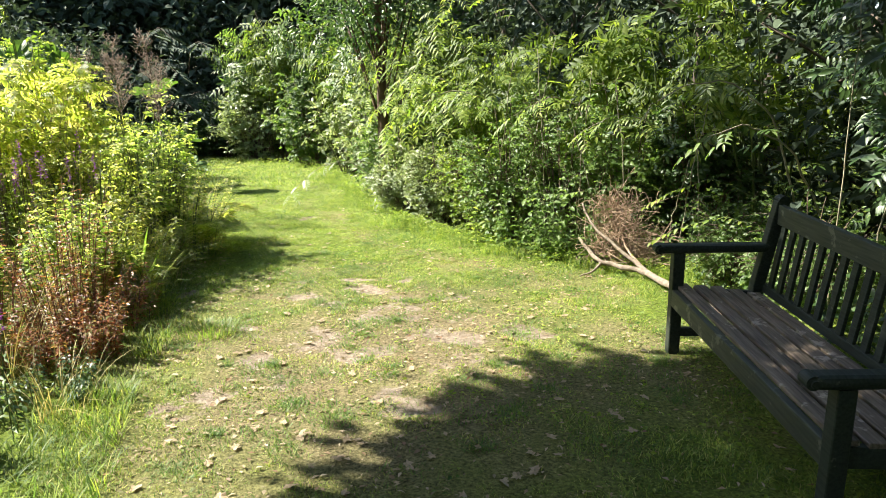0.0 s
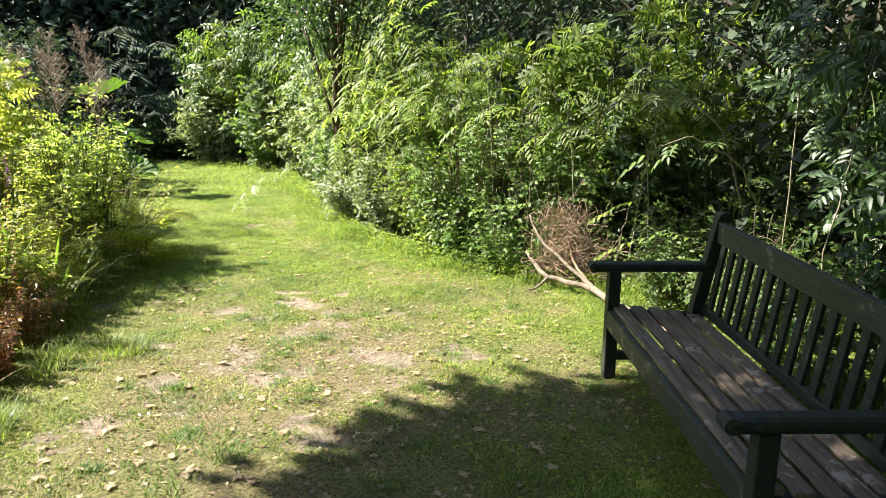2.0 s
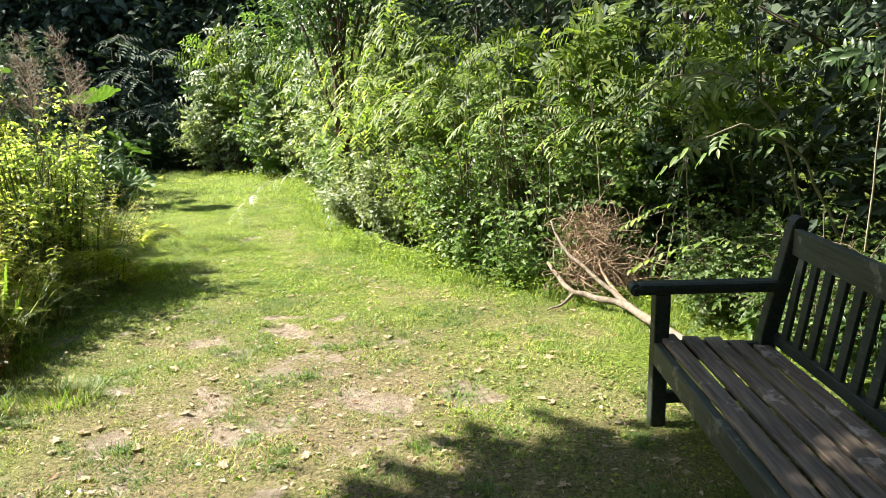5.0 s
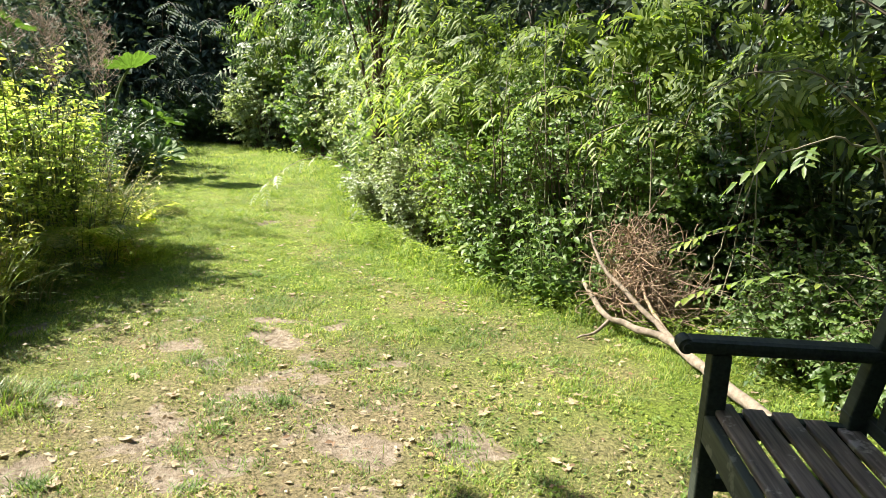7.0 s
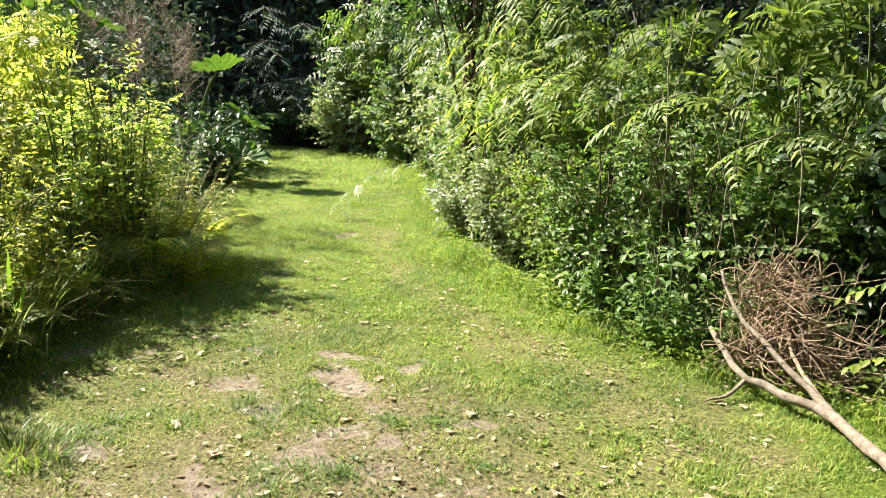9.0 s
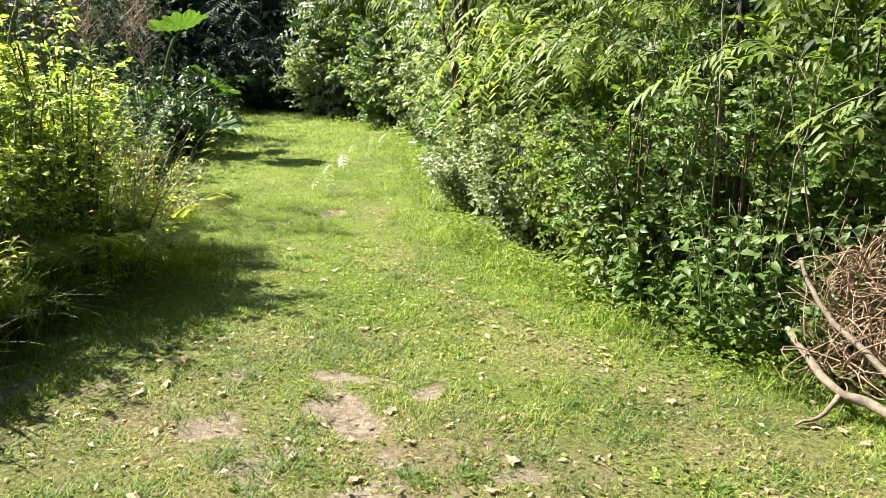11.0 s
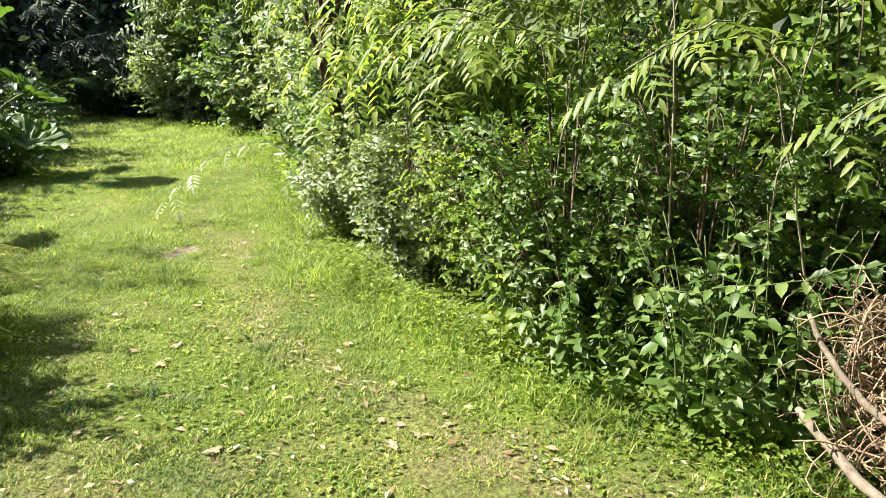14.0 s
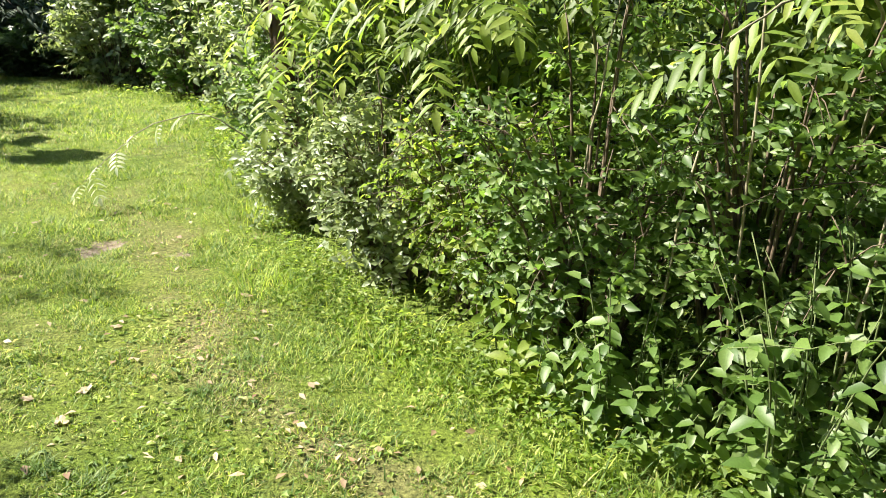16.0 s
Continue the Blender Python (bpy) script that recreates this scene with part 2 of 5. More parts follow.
def tube_arrays(paths, sides=5):
    """Tapering round stems; a path is (points, radii)."""
    V, F, base = [], [], 0
    for pts, radii in paths:
        pts = np.asarray(pts, dtype=float)
        k = len(pts)
        tang = unit(np.gradient(pts, axis=0))
        ref = np.array([0.31, 0.95, 0.12]) if abs(tang[0][2]) > 0.8 else np.array([0.05, 0.08, 1.0])
        A = unit(np.cross(tang, ref))
        B = np.cross(tang, A)
        ang = np.arange(sides) * 2 * np.pi / sides
        ring = pts[:, None] + np.asarray(radii, dtype=float)[:, None, None] * (np.cos(ang)[None, :, None] * A[:, None] + np.sin(ang)[None, :, None] * B[:, None])
        V.append(ring.reshape(-1, 3))
        i, j = np.meshgrid(np.arange(k - 1), np.arange(sides), indexing="ij")
        a, b = base + i * sides + j, base + i * sides + (j + 1) % sides
        F.append(np.stack([a, b, a + sides], -1).reshape(-1, 3))
        F.append(np.stack([b, b + sides, a + sides], -1).reshape(-1, 3))
        last = base + (k - 1) * sides
        F.append(np.array([(last, last + q, last + q + 1) for q in range(1, sides - 1)]))
        base += k * sides
    return np.concatenate(V), np.concatenate(F)


def bow(p0, p1, p2, n):
    f = np.linspace(0, 1, n)[:, None]
    return (1 - f) ** 2 * p0 + 2 * f * (1 - f) * p1 + f * f * p2


def join(*arrays):
    V, F, base = [], [], 0
    for v, f in arrays:
        V.append(v)
        F.append(f + base)
        base += len(v)
    return np.concatenate(V), np.concatenate(F)


# ---- plants ----
def pinnate(P, U, N, L, W, pairs):
    """Compound leaves: pairs of leaflets and one at the tip, along a drooping rib."""
    n = len(P)
    U, N = unit(U), unit(N)
    S = unit(np.cross(U, N))
    out = []
    for k in range(pairs):
        f = (k + 1.1) / (pairs + 0.6)
        at = P + U * L * f - N * L * 0.22 * f * f
        size = L * 0.42 * (1.0 - 0.45 * abs(f - 0.45))
        for side in (-1, 1):
            d = S * side * 0.92 + U * 0.45 - N * 0.18
            out.append(fine_leaf_arrays(at, d, N, size[:, 0], size[:, 0] * W, 0.15, 0.2))
    out.append(fine_leaf_arrays(P + U * L * 0.95 - N * L * 0.2, U - 0.4 * N, N, L[:, 0] * 0.4, L[:, 0] * 0.4 * W, 0.15, 0.2))
    return join(*out)


def shrub(name, x, y, rx, ry, height, label, category, leaf, leaf_len, stems=26, twigs=10, leaves=9, width=0.5, kind="simple", pairs=4, material=STEM_BROWN, seed=1, low=0.12, group="", lean=(0, 0), twig_len=0.26, bare=0.08):
    """A bush: stems that rise and arch from its foot, twigs along them and leaves along the twigs."""
    r = np.random.default_rng(seed)
    z = float(ground_at(x, y))
    top = thing(name, x, y, z, label, category, group)
    paths, P, U, N = [], [], [], []
    for s in range(stems):
        a, q = r.uniform(0, 2 * np.pi), np.sqrt(r.uniform(0.02, 1))
        up = np.sqrt(max(0.0, 1 - (q * 0.92) ** 2))
        h = height * (low + (1 - low) * up * r.uniform(0.55, 1.12))
        p0 = np.array([np.cos(a) * rx * 0.3 * q, np.sin(a) * ry * 0.3 * q, 0.0])
        p2 = np.array([np.cos(a) * rx * q + lean[0] * h, np.sin(a) * ry * q + lean[1] * h, h])
        p1 = np.array([p2[0] * 0.55, p2[1] * 0.55, h * 0.85])
        pts = bow(p0, p1, p2, 7)
        paths.append((pts, np.linspace(0.009, 0.002, 7) * (0.6 + height * 0.35)))
        for k in range(twigs):
            f = r.uniform(bare, 1.0)
            at = (1 - f) ** 2 * p0 + 2 * f * (1 - f) * p1 + f * f * p2
            out = unit(np.array([np.cos(a), np.sin(a), 0.35]) + r.normal(0, 0.75, 3))
            ln = twig_len * r.uniform(0.5, 1.3)
            end = at + out * ln + np.array([0, 0, -0.25 * ln])
            g = np.sort(r.uniform(0.1, 1.0, leaves))[:, None]
            P.append(at + (end - at) * g)
            side = np.where(np.arange(leaves) % 2 == 0, 1.0, -1.0)[:, None]
            cr = unit(np.cross(out, [0, 0, 1.0]) + 1e-3)
            U.append(out * 0.6 + cr * side * 0.8 + r.normal(0, 0.3, (leaves, 3)) + np.array([0, 0, -0.15]))
            N.append(np.array([-0.42, -0.3, 0.5]) + 0.55 * np.array([np.cos(a), np.sin(a), 0]) + r.normal(0, 0.35, (leaves, 3)))
            if k % 3 == 0:
                paths.append((np.stack([at, (at + end) / 2 + [0, 0, 0.02], end]), [0.003, 0.002, 0.001]))
    P, U, N = np.concatenate(P), np.concatenate(U), np.concatenate(N)
    keep = P[:, 2] > 0.02
    P, U, N = P[keep], U[keep], N[keep]
    ln = leaf_len * r.uniform(0.6, 1.25, len(P))
    if kind == "simple":
        V, F = fine_leaf_arrays(P, U, N, ln, ln * width) if leaf_len >= 0.06 and y < 8 else leaf_arrays(P, U, N, ln, ln * width)
    else:
        V, F = pinnate(P, U, N, ln[:, None], width, pairs)
    tagged(part("branchwork", tri_mesh("branchwork", *tube_arrays(paths, 4), True), material, top), kind="stuff")
    tagged(part("foliage", tri_mesh("foliage", V, F, True), leaf, top), kind="stuff")
    return top


def herb_stand(name, x, y, rx, ry, height, label, category, leaf, leaf_len, stems=40, nodes=9, width=0.35, seed=1, material=STEM_GREEN, spread=0.18, flower=None, group="", taper=0.5, leaf_up=0.0, per_node=2):
    """Upright leafy stems side by side, with leaves in pairs up each stem and, where given, a flower spike."""
    r = np.random.default_rng(seed)
    z = float(ground_at(x, y))
    top = thing(name, x, y, z, label, category, group)
    paths, P, U, N, L, FP, FU = [], [], [], [], [], [], []
    for s in range(stems):
        a, q = r.uniform(0, 2 * np.pi), np.sqrt(r.uniform(0, 1))
        h = height * r.uniform(0.6, 1.1) * (1 - 0.25 * q)
        px, py = np.cos(a) * rx * q, np.sin(a) * ry * q
        p0 = np.array([px, py, float(ground_at(x + px, y + py)) - z - 0.01])
        tip = p0 + np.array([np.cos(a) * spread * q * h, np.sin(a) * spread * q * h, h]) + np.append(r.normal(0, 0.06 * h, 2), 0)
        pts = bow(p0, p0 + np.array([0, 0, h * 0.6]), tip, 6)
        paths.append((pts, np.linspace(0.0045, 0.0015, 6) * (0.7 + 0.4 * height)))
        for k in range(nodes):
            f = 0.12 + 0.86 * (k + r.uniform(-0.3, 0.3)) / nodes
            at = p0 + (tip - p0) * f
            turn = k * 1.57 + s
            for side in range(per_node):
                b = turn + side * 2 * np.pi / per_node + r.normal(0, 0.3)
                P.append(at)
                U.append((np.cos(b), np.sin(b), leaf_up + r.uniform(-0.45, 0.35)))
                N.append((-0.3 + 0.25 * r.normal(), -0.1 + 0.25 * r.normal(), 1.0))
                L.append(leaf_len * (1 - taper * f) * r.uniform(0.7, 1.25))
        if flower and s % 2 == 0:
            for k in range(26):
                FP.append(tip + np.array([0, 0, -0.02 + 0.2 * k / 26]))
                FU.append((r.normal(), r.normal(), 0.5))
    P, U, N, L = np.array(P), np.array(U), np.array(N), np.array(L)
    V, F = fine_leaf_arrays(P, U, N, L, L * width, 0.2, 0.3) if width > 0.5 else leaf_arrays(P, U, N, L, L * width, 0.2, 0.22)
    tagged(part("branchwork", tri_mesh("branchwork", *tube_arrays(paths, 4), True), material, top), kind="stuff")
    tagged(part("foliage", tri_mesh("foliage", V, F, True), leaf, top), kind="stuff")
    if flower:
        FP, FU = np.array(FP), np.array(FU)
        tagged(part("blossom", tri_mesh("blossom", *leaf_arrays(FP, FU, np.ones_like(FU), 0.024, 0.016)), flower, top), kind="stuff")
    return top


def grass_clump(name, x, y, rx, ry, height, label, leaf, blades=400, width=0.006, seed=1, arch=0.6, group="", category="grass"):
    """Long arching blades from one tuft."""
    r = np.random.default_rng(seed)
    z = float(ground_at(x, y))
    a, q = r.uniform(0, 2 * np.pi, blades), np.sqrt(r.uniform(0, 1, blades))
    P = np.stack([np.cos(a) * rx * q, np.sin(a) * ry * q, np.zeros(blades)], 1)
    P[:, 2] = ground_at(x + P[:, 0], y + P[:, 1]) - z - 0.01
    b = a + r.normal(0, 0.7, blades)
    tilt = r.uniform(0.05, 0.45, blades)
    U = unit(np.stack([np.cos(b) * tilt, np.sin(b) * tilt, np.ones(blades)], 1))
    B = np.stack([np.cos(b), np.sin(b), -0.9 * np.ones(blades)], 1) * (arch * r.uniform(0.2, 1.0, blades))[:, None]
    V, F = ribbon_arrays(P, U, B, height * r.uniform(0.45, 1.1, blades), width * r.uniform(0.6, 1.2, blades), 5)
    me = tri_mesh(name, V, F)
    me.materials.append(leaf)
    ob = new(name, me)
    ob.matrix_basis = pose(x, y, z)
    return tagged(ob, label, category, group)


def fern(name, x, y, length, label, leaf, fronds=9, seed=1, width=0.26, turn=None, rise=0.9, group="", z=None, category="fern"):
    """Arching fronds from a crown, each a rib with tapering pairs of leaflets that are cut again into small lobes."""
    r = np.random.default_rng(seed)
    top = thing(name, x, y, float(ground_at(x, y)) if z is None else z, label, category, group)
    for k in range(fronds):
        a = (k * 2.4 + r.uniform(-0.3, 0.3)) if turn is None else turn + r.uniform(-0.3, 0.3) * (fronds > 1)
        ln = length * r.uniform(0.75, 1.1)
        d = np.array([np.cos(a), np.sin(a), 0])
        p2 = d * ln * 0.85 + np.array([0, 0, ln * rise * 0.35])
        pts = bow(np.zeros(3), d * ln * 0.35 + np.array([0, 0, ln * rise * 0.8]), p2, 24)
        tang = unit(np.gradient(pts, axis=0))
        S = unit(np.cross(tang, [0, 0, 1.0]))
        N = np.cross(S, tang)
        LP, LU, LN, LL = [], [], [], []
        for i in range(4, 24):
            f = i / 23
            size = ln * width * np.sin(np.pi * min(1, 0.18 + 0.85 * f)) ** 0.8 + 0.01
            for side in (-1, 1):
                dirn = unit(S[i] * side + tang[i] * 0.35 - N[i] * 0.12)
                m = 5
                for q in range(m):
                    at = pts[i] + dirn * size * q / m
                    for s2 in (-1, 1):
                        LP.append(at)
                        LU.append(dirn * 0.7 + s2 * np.cross(N[i], dirn) * 0.8)
                        LN.append(N[i])
                        LL.append(size * 0.30 * (1 - 0.6 * q / m))
        V, F = leaf_arrays(np.array(LP), np.array(LU), np.array(LN), np.array(LL), np.array(LL) * 0.5, 0.1, 0.1)
        fr = tagged(part("frond", tri_mesh("frond", V, F), leaf, top), kind="stuff")
        part("rib", tri_mesh("rib", *tube_arrays([(pts, np.linspace(0.004, 0.001, 24))], 4), True), STEM_GREEN, fr)
    return top


def wood_tree(name, x, y, height, spread, label, leaf, leaf_len, clumps=60, per=60, seed=1, trunk=0.16, first=0.25, material=BARK, group="", centre=None, category="tree", thick=0.5, floor=None, oval=None, gaps=()):
    """A tapered trunk, limbs that carry clumps of leaves, and gaps between the clumps."""
    r = np.random.default_rng(seed)
    z = float(ground_at(x, y))
    top = thing(name, x, y, z, label, category, group)
    cx, cy = centre if centre else (0.0, 0.0)
    lean = np.array([cx * 0.25, cy * 0.25, 0])
    pts = np.stack([np.array([0, 0, -0.05]) + np.array([0, 0, height * 0.9 * f]) + lean * f * f + np.append(r.normal(0, 0.03 * height * 0.1, 2), 0) for f in np.linspace(0, 1, 9)])
    paths = [(pts, trunk * np.linspace(1.15, 0.2, 9))]
    P, U, N = [], [], []
    for k in range(clumps):
        a, q = r.uniform(0, 2 * np.pi), np.sqrt(r.uniform(0.0, 1))
        f = r.uniform(first, 1.0)
        wide = spread * (1.0 - 0.55 * abs(f - 0.55) / 0.55)
        c = np.array([np.cos(a) * wide * q + cx, np.sin(a) * wide * q + cy, height * f])
        if oval:
            c[:2] = cx + np.cos(a) * oval[0] * q, cy + np.sin(a) * oval[1] * q
        if floor:
            c[2] = max(c[2], floor + r.uniform(0, 0.6))
        g = max(0.1, f - 0.25 * r.uniform(0.5, 1.3))
        s = pts[0] + (pts[-1] - pts[0]) * min(g / 0.9, 1.0)
        paths.append((bow(s, (s + c) / 2 + [0, 0, 0.12 * height * 0.2], c, 5), np.linspace(trunk * 0.28, 0.012, 5)))
        off = r.normal(0, 1, (per, 3)) * np.array([thick, thick, thick * 0.55])
        P.append(c + off)
        U.append(unit(off) + r.normal(0, 0.5, (per, 3)) + [0, 0, -0.25])
        N.append(np.array([0, 0, 0.8]) + r.normal(0, 0.5, (per, 3)))
    P, U, N = np.concatenate(P), np.concatenate(U), np.concatenate(N)
    keep = P[:, 2] > 0.05
    # Holes cut along the sun's line so that flecks reach the bench.
    for gx, gy, gr in gaps:
        rise = (P[:, 2] - 5.3) / SUN_FROM.z
        keep &= np.hypot(P[:, 0] - SUN_FROM.x * rise - cx - gx, P[:, 1] - SUN_FROM.y * rise - cy - gy) > gr
    P, U, N = P[keep], U[keep], N[keep]
    ln = leaf_len * r.uniform(0.6, 1.3, len(P))
    part("trunk", tri_mesh("trunk", *join(tube_arrays(paths[:1], 9), tube_arrays(paths[1::2], 4)), True), material, top)
    part("crown", tri_mesh("crown", *leaf_arrays(P, U, N, ln, ln * 0.55)), leaf, top)
    return top


# ---- ground ----
def ground_material():
    m, t, b, out = shader("lawn_ground")
    at = t.nodes.new("ShaderNodeAttribute")
    at.attribute_name = "bare"
    n1, n2 = noise_tex(t, 1.1, 5), noise_tex(t, 60, 8, 0.75)
    grass = ramp(t, [(0.3, (0.11, 0.17, 0.025)), (0.55, (0.17, 0.235, 0.04)), (0.75, (0.24, 0.27, 0.07))])
    t.links.new(n1.outputs[0], grass.inputs[0])
    wt = t.nodes.new("ShaderNodeAttribute")
    wt.attribute_name = "worn"
    straw = mix(t, "MIX", wt.outputs["Fac"], grass.outputs[0], (0.25, 0.212, 0.13))
    thatch = ramp(t, [(0.35, (0.25, 0.26, 0.22)), (0.62, (1.35, 1.3, 1.15))])
    t.links.new(n2.outputs[0], thatch.inputs[0])
    g = mix(t, "MULTIPLY", 1.0, straw, thatch.outputs[0])
    n3 = noise_tex(t, 22, 8, 0.7)
    n4 = noise_tex(t, 16, 8, 0.72)
    lift = t.nodes.new("ShaderNodeMath")
    lift.operation = "MULTIPLY_ADD"
    lift.inputs[1].default_value, lift.inputs[2].default_value = 2.2, -1.1
    t.links.new(n4.outputs[0], lift.inputs[0])
    total = t.nodes.new("ShaderNodeMath")
    total.operation = "ADD"
    t.links.new(at.outputs["Fac"], total.inputs[0])
    t.links.new(lift.outputs[0], total.inputs[1])
    cut = t.nodes.new("ShaderNodeMapRange")
    cut.inputs["From Min"].default_value, cut.inputs["From Max"].default_value = 0.22, 0.55
    t.links.new(total.outputs[0], cut.inputs["Value"])
    soil = ramp(t, [(0.34, (0.15, 0.115, 0.08)), (0.5, (0.275, 0.222, 0.162)), (0.66, (0.40, 0.34, 0.265))])
    t.links.new(n3.outputs[0], soil.inputs[0])
    col = mix(t, "MIX", cut.outputs[0], g, soil.outputs[0])
    t.links.new(col, b.inputs["Base Color"])
    b.inputs["Roughness"].default_value = 0.95
    b.inputs["Specular IOR Level"].default_value = 0.15
    bump(t, b, n2.outputs[0], 1.0, 0.03)
    return m


def build_ground():
    xs = np.concatenate([[-400, -120, -50, -28], np.arange(-18, -4, 0.5), np.arange(-4, 2.8, 0.05), np.arange(2.8, 10, 0.5), [14, 25, 60, 150, 400]])
    ys = np.concatenate([[-400, -120, -40, -15], np.arange(-8, 1.5, 0.5), np.arange(1.5, 10, 0.05), np.arange(10, 24, 0.3), [26, 30, 45, 90, 200, 500]])
    X, Y = np.meshgrid(xs, ys, indexing="ij")
    Z = ground_at(X, Y)
    a, b = len(xs), len(ys)
    V = np.stack([X, Y, Z], -1).reshape(-1, 3)
    i, j = np.meshgrid(np.arange(a - 1), np.arange(b - 1), indexing="ij")
    k = (i * b + j).ravel()
    F = np.concatenate([np.stack([k, k + b, k + b + 1], 1), np.stack([k, k + b + 1, k + 1], 1)])
    me = tri_mesh("ground", V, F, True)
    edge = np.clip((X - left_edge(Y) + 0.3) / 0.3, 0, 1) * np.clip((right_edge(Y) + 0.2 - X) / 0.3, 0, 1)
    bare = np.clip(soil_at(X, Y) * 1.3, 0, 1)
    me.attributes.new("bare", "FLOAT", "POINT").data.foreach_set("value", bare.ravel().astype(np.float32))
    me.attributes.new("worn", "FLOAT", "POINT").data.foreach_set("value", (worn_at(X, Y) * edge).ravel().astype(np.float32))
    me.materials.append(ground_material())
    tagged(new("ground", me), "sunlit mown lawn with worn patches of bare soil", "ground", "", "structure")


build_ground()


def lawn_grass():
    r = np.random.default_rng(5)
    P, L, W, K = [], [], [], []
    for y0, y1, n, ln, w in ((1.9, 3.5, 60000, 0.031, 0.0036), (3.5, 5.5, 120000, 0.030, 0.004), (5.5, 8.5, 150000, 0.028, 0.0042), (8.5, 12.0, 95000, 0.036, 0.0062), (12.0, 20.5, 50000, 0.055, 0.014)):
        y = r.uniform(y0, y1, n)
        lo, hi = left_edge(y) - 0.3, right_edge(y) + 0.25
        lo = np.maximum(lo, -9.5)
        x = lo + (hi - lo) * r.uniform(0, 1, n)
        tuft = patchy(x, y, 0.16, 3) + 0.3 * patchy(x, y, 0.7, 2)
        ok = r.uniform(0, 1, n) > soil_at(x, y) * 1.25 + 0.4 * worn_at(x, y) - 0.75 * tuft
        x, y, tuft = x[ok], y[ok], tuft[ok]
        P.append(np.stack([x, y, ground_at(x, y) - 0.004], 1))
        L.append(ln * r.uniform(0.45, 1.35, len(x)) * np.clip(1 + 0.95 * tuft, 0.3, 2.3) * (1 - 0.55 * worn_at(x, y)))
        W.append(w * r.uniform(0.7, 1.3, len(x)))
        K.append(r.uniform(0, 1, len(x)) < 0.03 + 0.52 * worn_at(x, y))
    P, L, W, K = np.concatenate(P), np.concatenate(L), np.concatenate(W), np.concatenate(K)
    a = r.uniform(0, 2 * np.pi, len(P))
    tilt = r.uniform(0.1, 1.1, len(P)) + K * r.uniform(0, 2.5, len(P))
    U = unit(np.stack([np.cos(a) * tilt, np.sin(a) * tilt, np.ones(len(P))], 1))
    B = np.stack([np.cos(a), np.sin(a), -0.6 * np.ones(len(P))], 1) * r.uniform(0.1, 0.6, len(P))[:, None] * (1 - 0.7 * K)[:, None]
    for name, sel, mat, label in (("lawn_grass", ~K, LEAF_LAWN, "short yellow-green lawn grass in full sun"), ("dry_lawn_grass", K, LEAF_STRAW, "dry straw-coloured grass on worn turf")):
        near, far = sel & (P[:, 1] < 8.5), sel & (P[:, 1] >= 8.5)
        me = tri_mesh(name, *join(ribbon_arrays(P[near], U[near], B[near], L[near], W[near], 2), ribbon_arrays(P[far], U[far], B[far], L[far], W[far], 1)))
        me.materials.append(mat)
        tagged(new(name, me), label, "grass", "", "stuff")


lawn_grass()


def turf_tufts():
    """Denser green tussocks that stand out of the thin turf."""
    r = np.random.default_rng(71)
    X, Y, L = [], [], []
    while len(X) < 230:
        y = r.uniform(1.8, 7.5)
        x = r.uniform(float(left_edge(y)), float(right_edge(y)))
        if r.uniform() > 0.25 + 0.75 * float(worn_at(np.array(x), np.array(y))):
            continue
        n, size = int(r.uniform(50, 150)), r.uniform(0.03, 0.1)
        X.append(x + r.normal(0, size, n))
        Y.append(y + r.normal(0, size * 0.8, n))
        L.append(np.full(n, r.uniform(0.025, 0.05)))
    X, Y, L = np.concatenate(X), np.concatenate(Y), np.concatenate(L)
    k = len(X)
    a, tilt = r.uniform(0, 2 * np.pi, k), r.uniform(0.1, 1.2, k)
    U = unit(np.stack([np.cos(a) * tilt, np.sin(a) * tilt, np.ones(k)], 1))
    B = np.stack([np.cos(a), np.sin(a), -0.7 * np.ones(k)], 1) * r.uniform(0.1, 0.6, k)[:, None]
    me = tri_mesh("turf_tufts", *ribbon_arrays(np.stack([X, Y, ground_at(X, Y) - 0.004], 1), U, B, L * r.uniform(0.6, 1.3, k), r.uniform(0.0028, 0.005, k), 3))
    me.materials.append(LEAF_TURF)
    tagged(new("turf_tufts", me), "small green tussocks of grass in the worn turf", "grass", "", "stuff")


LEAF_TURF = leaf_material("turf_blade", [(0.0, (0.065, 0.135, 0.03)), (0.6, (0.13, 0.215, 0.045)), (1.0, (0.22, 0.29, 0.075))], 0.42, rough=0.55, gain=1.8)
turf_tufts()


# ---- garden bench ----
def wood_material(name, dark, pale, wear, cut):
    m, t, b, out = shader(name)
    c = t.nodes.new("ShaderNodeTexCoord")
    mp = t.nodes.new("ShaderNodeMapping")
    mp.inputs["Scale"].default_value = (40, 2.5, 40)
    t.links.new(c.outputs["Object"], mp.inputs[0])
    n = t.nodes.new("ShaderNodeTexNoise")
    n.inputs["Scale"].default_value, n.inputs["Detail"].default_value = 2.2, 8
    t.links.new(mp.outputs[0], n.inputs["Vector"])
    base = ramp(t, [(0.3, dark), (0.7, pale)])
    t.links.new(n.outputs[0], base.inputs[0])
    w = noise_tex(t, 9, 6, 0.7)
    wr = ramp(t, [(cut, (0, 0, 0)), (cut + 0.05, (1, 1, 1))])
    t.links.new(w.outputs[0], wr.inputs[0])
    col = mix(t, "MIX", wr.outputs[0], base.outputs[0], wear)
    t.links.new(col, b.inputs["Base Color"])
    b.inputs["Roughness"].default_value = 0.6
    b.inputs["Specular IOR Level"].default_value = 0.3
    bump(t, b, n.outputs[0], 0.45, 0.004)
    return m


